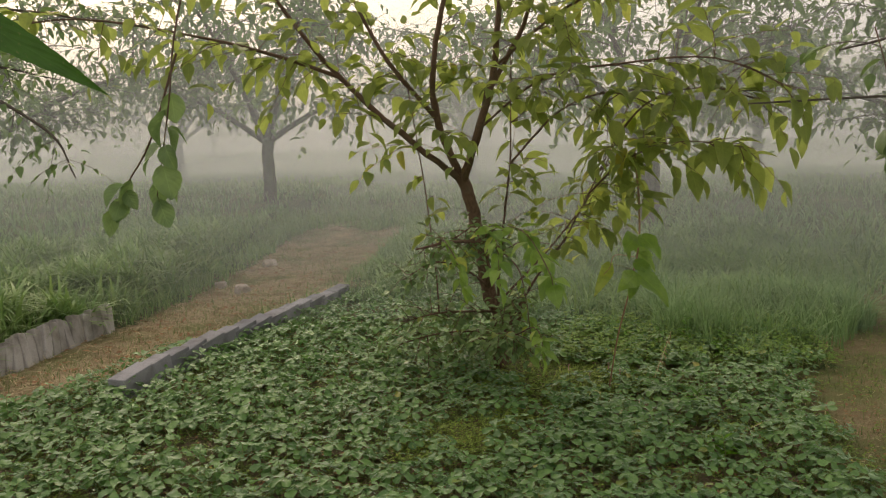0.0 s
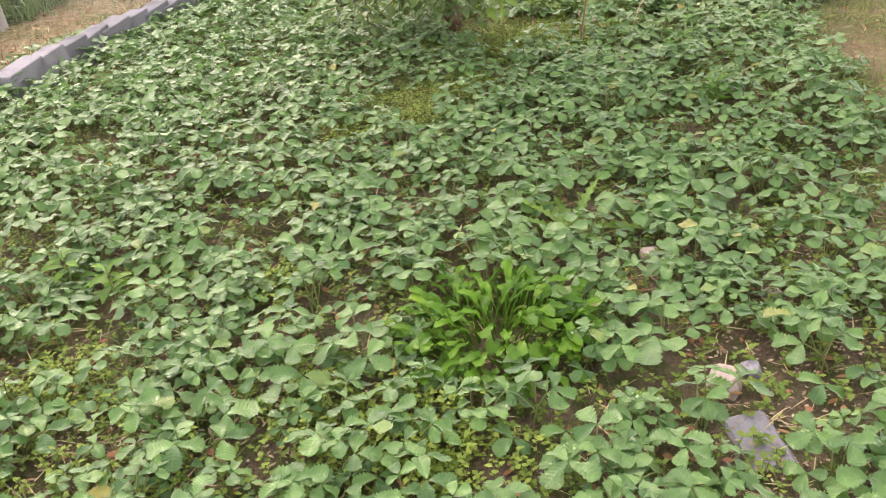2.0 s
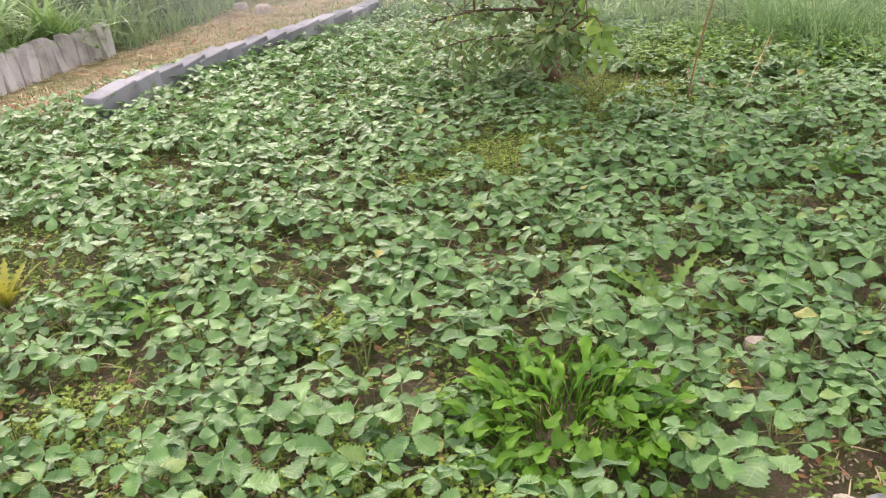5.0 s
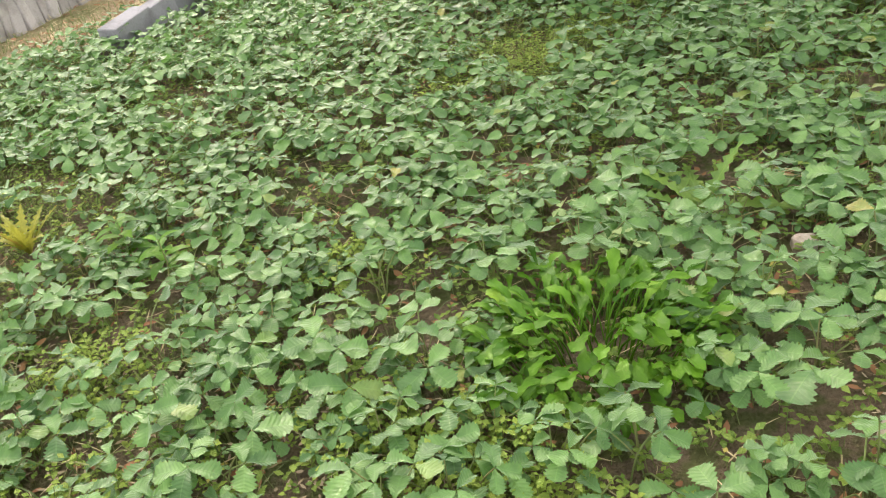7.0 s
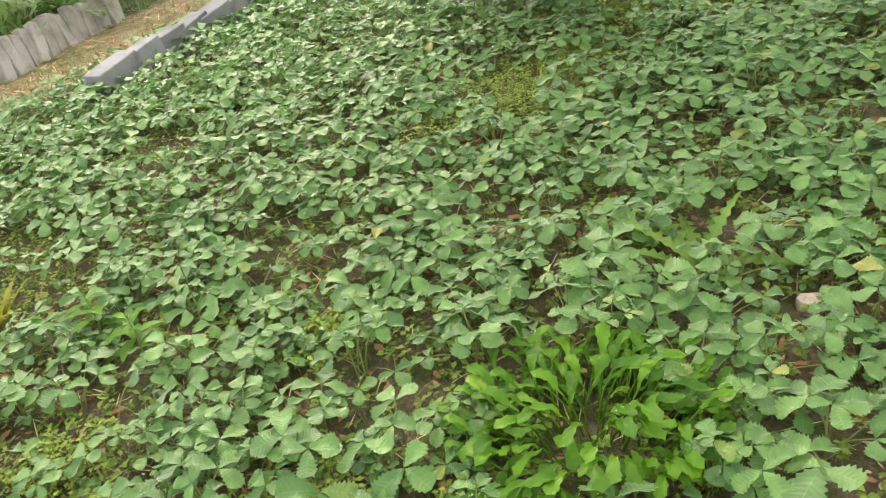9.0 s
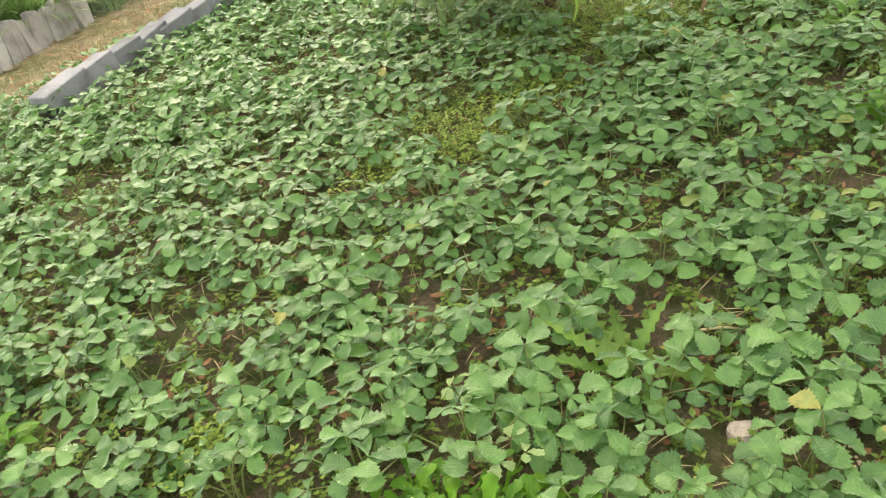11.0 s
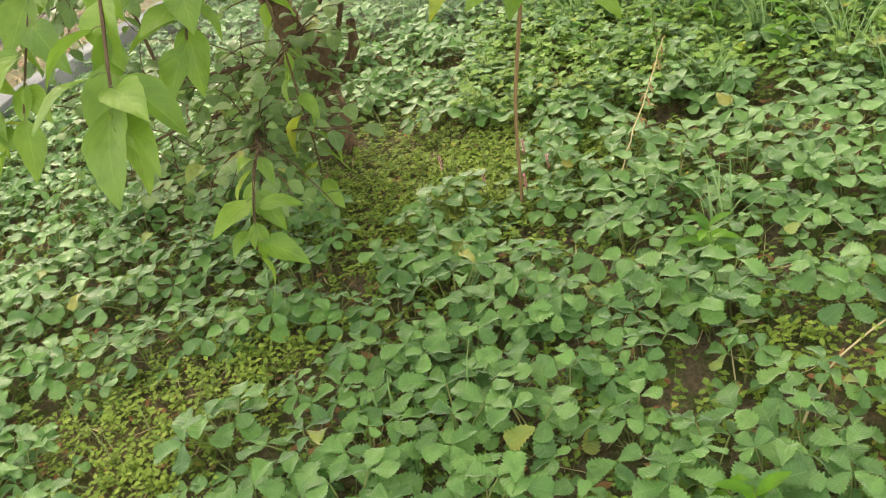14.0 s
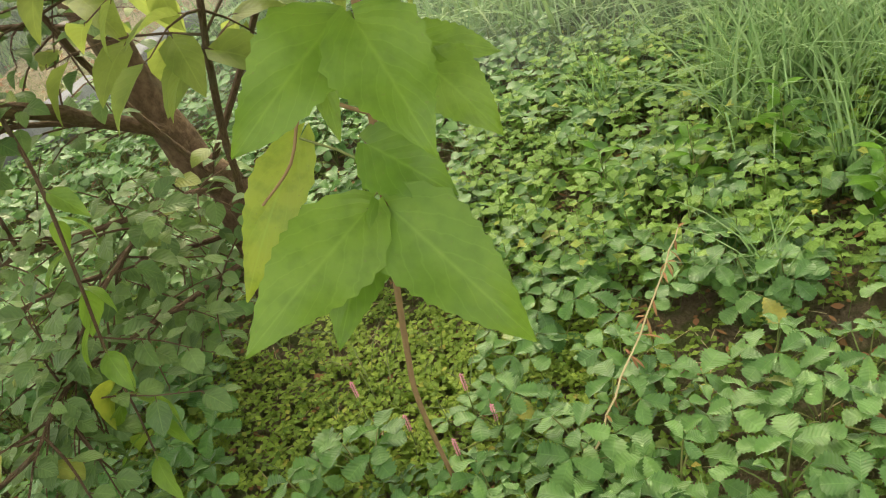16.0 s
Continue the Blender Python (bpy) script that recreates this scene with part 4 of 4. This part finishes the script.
    for pts in ([(0.25, 5.99, 0.58), (0.1, 5.75, 0.75), (-0.05, 5.5, 0.82), (-0.25, 5.4, 0.72)], [(0.20, 6.0, 0.85), (0.25, 5.7, 0.98), (0.2, 5.4, 1.05), (0.05, 5.2, 0.95)],
                [(0.31, 6.0, 0.38), (0.4, 5.75, 0.52), (0.45, 5.5, 0.55), (0.42, 5.3, 0.48)], [(0.32, 6.0, 0.25), (0.1, 5.8, 0.3), (-0.1, 5.7, 0.3), (-0.3, 5.65, 0.25)]):
        part, line = limb(tree, pts, 0.009, 0.003, "low_limb", sides=6)
        foliage(part, line, 26, 0.24, 0.055, 0.038, 0.8, M_MULB_DARK, 0.1, 0.7, hang=0.35, ratio=0.85)
    part, line = limb(tree, [(0.315, 5.99, 0.22), (0.46, 5.98, 0.36), (0.50, 5.96, 0.48)], 0.020, 0.016, "stub")
    # bright shoots hanging towards the camera's way
    fronts = [
        ([(0.385, 5.5, 0.89), (0.45, 5.1, 1.08), (0.58, 4.75, 1.08), (0.70, 4.45, 0.93), (0.72, 4.38, 0.86)], 0.125, 10),
        ([(0.30, 5.3, 0.97), (0.35, 5.0, 1.10), (0.42, 4.75, 1.02), (0.45, 4.52, 0.84)], 0.11, 10),
        ([(0.05, 5.1, 1.0), (0.10, 4.95, 1.03), (0.20, 4.75, 0.93), (0.27, 4.64, 0.74)], 0.085, 10),
        ([(0.385, 5.5, 0.89), (0.50, 5.4, 0.78), (0.56, 5.28, 0.52), (0.57, 5.23, 0.30)], 0.10, 8),
        ([(0.50, 5.1, 0.45), (0.60, 4.9, 0.54), (0.65, 4.74, 0.52), (0.655, 4.67, 0.44)], 0.09, 6),
        ([(0.385, 5.5, 0.89), (0.55, 5.15, 1.0), (0.64, 4.85, 0.98), (0.70, 4.66, 0.87)], 0.11, 9),
    ]
    for pts, L, count in fronts:
        part, line = limb(tree, pts, 0.005, 0.002, "shoot", sides=5)
        for k in range(count * 2):
            i = int(len(line) * (0.35 + 0.65 * k / (count * 2)))
            i = min(i, len(line) - 1)
            bb = Build()
            d = (line[i] - line[i - 1]).normalized()
            w = Vector((R.uniform(-1, 1), R.uniform(-0.8, 0.6), R.uniform(-1.0, 0.4))) + d * 0.5
            add_leaf(bb, (0, 0, 0), w, L * R.uniform(0.6, 1.15), 11, 2, 0, 0.62, 1)
            put("leaf", bb.mesh("leaf", [M_YOUNG, M_STALK]), part, Matrix.Translation(line[i]))
    return tagged(tree, "young mulberry tree with forked brown trunk and sparse yellow-green leaves", "tree")


main_tree()


def sapling():
    """The thin brown stem that leans out of the bed, with a few long drooping leaves at its top."""
    ob = new("mulberry_sapling")
    b = Build()
    line = smooth_line([(1.035, 5.415, -0.03), (1.082, 5.347, 0.313), (1.11, 5.337, 0.459), (1.167, 5.326, 0.69), (1.187, 5.335, 0.794), (1.208, 5.338, 0.889), (1.222, 5.366, 1.006), (1.222, 5.42, 1.22), (1.20, 5.46, 1.5)], 6)
    b.add(*tube(line, np.linspace(0.0045, 0.0065, len(line)), 7))
    stem = put("stem", b.mesh("stem", [M_STEM]), ob)
    plan = [((1.201, 5.347, 0.997), (1.126, 5.166, 0.941), 0.62),
            ((1.235, 5.325, 0.997), (1.337, 5.201, 0.906), 0.7),
            ((1.193, 5.32, 0.841), (1.303, 5.284, 0.787), 0.85),
            ((1.216, 5.278, 0.771), (1.396, 5.172, 0.647), 0.58),
            ((1.189, 5.268, 0.777), (1.098, 5.064, 0.738), 0.58),
            ((1.049, 5.391, 0.823), (0.975, 5.195, 0.693), 0.36),
            ((1.177, 5.285, 0.754), (1.158, 5.139, 0.668), 0.55),
            ((1.231, 5.474, 0.871), (1.333, 5.422, 0.785), 0.7),
            ((1.206, 5.485, 0.903), (1.331, 5.499, 0.868), 0.5),
            ((1.14, 5.37, 0.945), (1.172, 5.291, 0.874), 0.4)]
    for foot, tip, ratio in plan:
        foot, tip = Vector(foot), Vector(tip)
        L = (tip - foot).length * 1.03
        bb = Build()
        V, F, U = blade(L, L * ratio, heart_shape, 23, 3, 0.045, R.uniform(0.1, 0.4), R.uniform(0.2, 0.7), 0.07, 0.10, R.uniform(0, 6))
        bb.add(turned(V, facing((0, 0, 0), tip - foot, (0.35, -0.7, 0.62))), F, U, 0)
        near = min(line, key=lambda p: (p - foot).length)
        bb.add(*tube([near - foot, (near - foot) * 0.5 + Vector((0, 0, 0.006)), (0, 0, 0)], [0.0022, 0.002, 0.0018], 5), 1)
        put("leaf", bb.mesh("leaf", [M_YOUNG, M_STALK]), ob, Matrix.Translation(foot))
    b = Build()
    for k in range(16):
        p = line[-2 - k // 2]
        if p.z > 1.16:
            add_leaf(b, p, (R.uniform(-1, 1), R.uniform(-1, 1), R.uniform(-0.6, 0.3)), R.uniform(0.14, 0.19), 9, 2, 0, 0.62, 1)
    put("upper_leaves", b.mesh("upper_leaves", [M_MULB, M_STALK]), ob)
    b = Build()
    twig = smooth_line([(1.195, 5.344, 0.872), (1.08, 5.394, 0.876), (1.047, 5.351, 0.807), (1.009, 5.303, 0.773)], 4)
    b.add(*tube(twig, np.linspace(0.003, 0.002, len(twig)), 5))
    put("twig", b.mesh("twig", [M_STEM]), ob)
    return tagged(ob, "thin leaning mulberry shoot with long drooping yellow-green leaves", "sapling")


sapling()


def orchard_tree(x, y, scale, turn, label, limbs, twigs, L=0.11, mat=M_MULB_DARK, rows=5, trunk_r=0.10, trunk_h=1.0, bark=M_BARK_GREY, every=0.13):
    """A low spreading tree: short trunk, limbs that fork outwards, and leafy twigs."""
    tree = new("orchard_tree")
    tree.matrix_basis = Matrix.Translation((x, y, rise(x, y))) @ Euler((0, 0, radians(turn))).to_matrix().to_4x4()
    limb(tree, [(0, 0, -0.1), (0.02, 0, trunk_h * 0.5 * scale), (0.0, 0.03, trunk_h * scale)], trunk_r * scale, trunk_r * 0.8 * scale, "trunk", bark, 10)
    for a, out, top in limbs:
        c, s = math.cos(radians(a)), math.sin(radians(a))
        o = out * scale
        part, line = limb(tree, [(0, 0.02, trunk_h * scale * 0.85), (c * o * 0.3, s * o * 0.3, (trunk_h + 0.35 * (top - trunk_h)) * scale), (c * o * 0.65, s * o * 0.65, (trunk_h + 0.75 * (top - trunk_h)) * scale), (c * o, s * o, top * scale)], trunk_r * 0.5 * scale, 0.012, "limb", bark, 6, 4)
        b = Build()
        ends = []
        for k in range(5):
            i = R.randrange(len(line) // 3, len(line))
            d = Vector((c + R.gauss(0, 0.7), s + R.gauss(0, 0.7), R.uniform(-0.2, 0.9))).normalized()
            sub = smooth_line([line[i], line[i] + d * 0.45 * scale, line[i] + d * 0.9 * scale + Vector((0, 0, -0.1))], 3)
            b.add(*tube(sub, np.linspace(0.014, 0.006, len(sub)), 5))
            ends.append(sub)
        put("branches", b.mesh("branches", [bark]), part)
        b = Build()
        for k in range(twigs):
            sub = ends[k % 5] if k % 3 else line
            i = R.randrange(len(sub) // 3, len(sub))
            leafy_twig(b, sub[i], (R.gauss(0, 1), R.gauss(0, 1), R.gauss(0.0, 0.5)), 0.65 * scale * R.uniform(0.5, 1.3), L, every, 0.006, 0.7, rows)
        put("foliage", b.mesh("foliage", [mat, bark]), part)
    return tagged(tree, label, "tree", "orchard trees")


ROUND = [(5, 2.1, 1.7), (60, 1.5, 3.0), (120, 2.0, 2.3), (175, 2.2, 1.9), (235, 1.5, 2.9), (300, 1.8, 2.3), (340, 1.0, 3.3)]
orchard_tree(-4.2, 13.6, 1.15, 10, "spreading orchard tree with dark forked trunk standing in mist", ROUND, 96, 0.155)
orchard_tree(2.0, 12.2, 1.2, 60, "dense orchard tree with dark trunk standing in mist", ROUND, 96, 0.155, trunk_r=0.12)
orchard_tree(-8.2, 11.6, 1.25, 200, "wide orchard tree fading into mist", ROUND, 96, 0.155)
orchard_tree(5.6, 10.2, 1.2, 120, "dark leafy orchard tree beside the grass", ROUND, 96, 0.155, trunk_r=0.12)
orchard_tree(-9.0, 20.0, 1.2, 40, "distant orchard tree almost lost in mist", ROUND, 60, 0.18)
orchard_tree(-1.5, 20.5, 1.3, 90, "distant orchard tree almost lost in mist", ROUND, 60, 0.18)
orchard_tree(5.0, 19.0, 1.3, 150, "distant orchard tree almost lost in mist", ROUND, 60, 0.18)
orchard_tree(10.0, 16.0, 1.3, 250, "distant orchard tree almost lost in mist", ROUND, 60, 0.18)


def hanging_leaves(part, pts, leaves, L, mat):
    """A thin twig that hangs down, with leaves towards its end."""
    line = smooth_line(pts, 5)
    b = Build()
    b.add(*tube(line, np.linspace(0.004, 0.0015, len(line)), 5))
    twig = put("hanging_twig", b.mesh("hanging_twig", [M_BARK]), part)
    for k in range(leaves):
        i = min(len(line) - 1, int(len(line) * (0.62 + 0.38 * k / leaves)))
        bb = Build()
        add_leaf(bb, (0, 0, 0), (R.uniform(-0.8, 0.8), R.uniform(-0.6, 0.6), R.uniform(-1.6, -0.3)), L * R.uniform(0.7, 1.15), 11, 2, 0, 0.85, 1)
        put("leaf", bb.mesh("leaf", [mat, M_STALK]), twig, Matrix.Translation(line[i]))


def side_tree(x, y, label, branches, hangers, mat, singles=()):
    """A tree beside the walk whose branches reach over it."""
    tree = new("orchard_tree")
    limb(tree, [(x, y, rise(x, y) - 0.1), (x + 0.03, y + 0.02, 0.7), (x, y, 1.5)], 0.09, 0.07, "trunk", M_BARK_GREY, 10)
    parts = []
    for pts, r0, twigs, L in branches:
        part, line = limb(tree, [(x, y, 1.4)] + pts, r0, 0.005, "limb", M_BARK_GREY, 6)
        if twigs:
            foliage(part, line, twigs, 0.4, L, 0.08, 0.8, mat, 0.3, 0.8, 7, M_BARK_GREY)
        parts.append(part)
    for k, pts, n, L in hangers:
        hanging_leaves(parts[k], pts, n, L, mat)
    for k, foot, tip, ratio in singles:
        foot, tip = Vector(foot), Vector(tip)
        bb = Build()
        L = (tip - foot).length
        V, F, U = blade(L, L * ratio, heart_shape, 17, 3, 0.03, 0.25, 0.3, 0.03, 0.08)
        bb.add(turned(V, facing((0, 0, 0), tip - foot, (0.1, -0.9, 0.35))), F, U, 0)
        bb.add(*tube([Vector((0.05, 1.35, 1.80)) - foot, (0, 0, 0)], [0.002, 0.0018], 5), 1)
        # the dark side towards the walk comes from this material's colour
        put("leaf", bb.mesh("leaf", [M_SHADED_LEAF, M_STALK]), parts[k], Matrix.Translation(foot), "deep green pointed leaf with shade in its colour")
    return tagged(tree, label, "tree", "orchard trees")


side_tree(-1.75, 1.5, "orchard tree with a branch hanging over the strawberry bed",
          [([(-1.3, 1.9, 2.15), (-0.8, 2.4, 2.45), (-0.2, 2.75, 2.35)], 0.03, 0, 0.09),
           ([(-1.3, 1.5, 2.0), (-0.7, 1.42, 2.1), (-0.12, 1.36, 1.95), (0.05, 1.35, 1.80)], 0.016, 0, 0.1)],
          [(0, [(-0.2, 2.75, 2.35), (-0.32, 2.72, 1.95), (-0.355, 2.7, 1.70), (-0.41, 2.7, 1.44)], 10, 0.095), (0, [(-0.33, 2.72, 1.85), (-0.42, 2.7, 1.6), (-0.5, 2.7, 1.48), (-0.54, 2.7, 1.40)], 6, 0.085)], M_MULB_DARK,
          [(1, (0.06, 1.35, 1.75), (0.255, 1.35, 1.643), 0.20), (1, (0.05, 1.35, 1.70), (0.125, 1.34, 1.61), 0.6)])
side_tree(-4.6, 5.4, "orchard tree beside the bank with drooping bare twigs",
          [([(-4.2, 5.6, 1.9), (-3.6, 5.8, 2.1), (-2.95, 5.9, 1.75), (-2.75, 5.9, 1.4)], 0.025, 16, 0.08),
           ([(-4.3, 5.8, 2.0), (-3.9, 6.4, 2.3), (-3.4, 6.8, 2.2)], 0.025, 26, 0.10), ([(-4.2, 5.9, 2.4), (-3.6, 6.3, 2.7), (-2.8, 6.5, 2.6)], 0.025, 26, 0.10)], [], M_MULB_DARK)
side_tree(4.7, 6.0, "dark leafy orchard tree reaching over the worn path",
          [([(3.9, 5.6, 2.1), (3.0, 5.2, 2.15), (2.2, 5.0, 2.0)], 0.03, 22, 0.12), ([(3.6, 5.4, 1.75), (2.6, 5.1, 1.76), (1.75, 5.0, 1.74)], 0.014, 0, 0.11)],
          [(0, [(2.35, 4.95, 2.1), (2.4, 4.9, 1.85), (2.42, 4.9, 1.6), (2.43, 4.9, 1.42)], 12, 0.12), (0, [(2.75, 5.05, 2.1), (2.7, 5.0, 1.9), (2.68, 5.0, 1.65)], 9, 0.12)], M_MULB_DARK)


# ---- mist between the trees ----
def mist(y, thick, name="mist"):
    b = Build()
    b.add(np.array([(-60.0, y, -0.3), (60, y, -0.3), (60, y + 3.0, 16), (-60, y + 3.0, 16)]), np.array([[0, 1, 2, 3]]), np.array([(0.0, 0), (1, 0), (1, 1), (0, 1)]))
    ob = tagged(put(name, b.mesh(name, [mist_material(name, thick)])), "thin pale morning mist hanging between the trees", "mist", kind="structure")
    ob.visible_shadow = False
    return ob


# added sheets one behind another, so that haze builds up with distance
for y, thick in ((7.0, 0.065), (8.1, 0.075), (9.4, 0.08), (10.8, 0.07), (12.4, 0.08), (15.0, 0.22), (18.5, 0.32), (24.0, 0.62)):
    mist(y, thick)


# ---- brick edgings ----
def brick_mesh(l, w, h, bevel=0.008, seed=0.0):
    bm = bmesh.new()
    bmesh.ops.create_cube(bm, size=1.0)
    bmesh.ops.scale(bm, vec=(w, l, h), verts=bm.verts)
    bmesh.ops.bevel(bm, geom=list(bm.edges), offset=bevel, segments=1, affect="EDGES")
    for v in bm.verts:
        v.co += Vector((noise.noise(v.co * 11 + Vector((seed, 0, 0))), noise.noise(v.co * 11 + Vector((0, seed, 0))), noise.noise(v.co * 11 + Vector((0, 0, seed))))) * 0.005
    me = bpy.data.meshes.new("brick")
    bm.to_mesh(me)
    bm.free()
    return me


edging = tagged(new("brick_edging"), "low edging of overlapping grey bricks beside the earth path", "edging", kind="structure")
shapes = [brick_mesh(0.30, 0.125, 0.20, 0.005, k * 3.1) for k in range(4)]
for me in shapes:
    me.materials.append(M_BRICK)
run = smooth_line([(-2.05, 4.98, 0), (-2.00, 5.4, 0), (-1.92, 6.06, 0), (-1.72, 7.1, 0), (-1.46, 8.3, 0)], 30)
at, gone = run[0], 0.0
for p, q in zip(run, run[1:]):
    gone += (q - p).length
    if gone >= 0.215:
        gone = 0.0
        d = (q - p).normalized()
        yaw = math.degrees(math.atan2(-d.x, d.y))
        put("brick", shapes[R.randrange(4)], edging, pose(q.x, q.y, rise(q.x, q.y) + 0.066 + R.uniform(-0.008, 0.010), 6 + R.uniform(-3, 3), R.uniform(-6, 6), yaw + R.uniform(-2, 2)))

low_wall = tagged(new("leaning_brick_edging"), "weathered bricks on end leaning against the grass bank", "edging", kind="structure")
shapes = [brick_mesh(0.085, 0.07, 0.30, 0.006, k * 2.3) for k in range(4)]
for me in shapes:
    me.materials.append(M_TILE)
for k in range(36):
    y = 3.95 + k * 0.087
    put("brick", shapes[k % 4], low_wall, pose(-3.31 + 0.02 * (y - 5) + R.uniform(-0.012, 0.012), y, rise(-3.3, y) + 0.085 + R.uniform(-0.02, 0.015), R.uniform(-30, -10), -22 + R.uniform(-9, 9), R.uniform(-8, 8)))


broken = put("broken_brick", brick_mesh(0.16, 0.10, 0.05, 0.008, 3.0), None, pose(1.235, 2.412, rise(1.235, 2.412) - 0.014, 4, -3, 12))
broken.data.materials.append(M_BRICK)
tagged(broken, "broken grey brick half sunk among strawberry leaves", "brick")
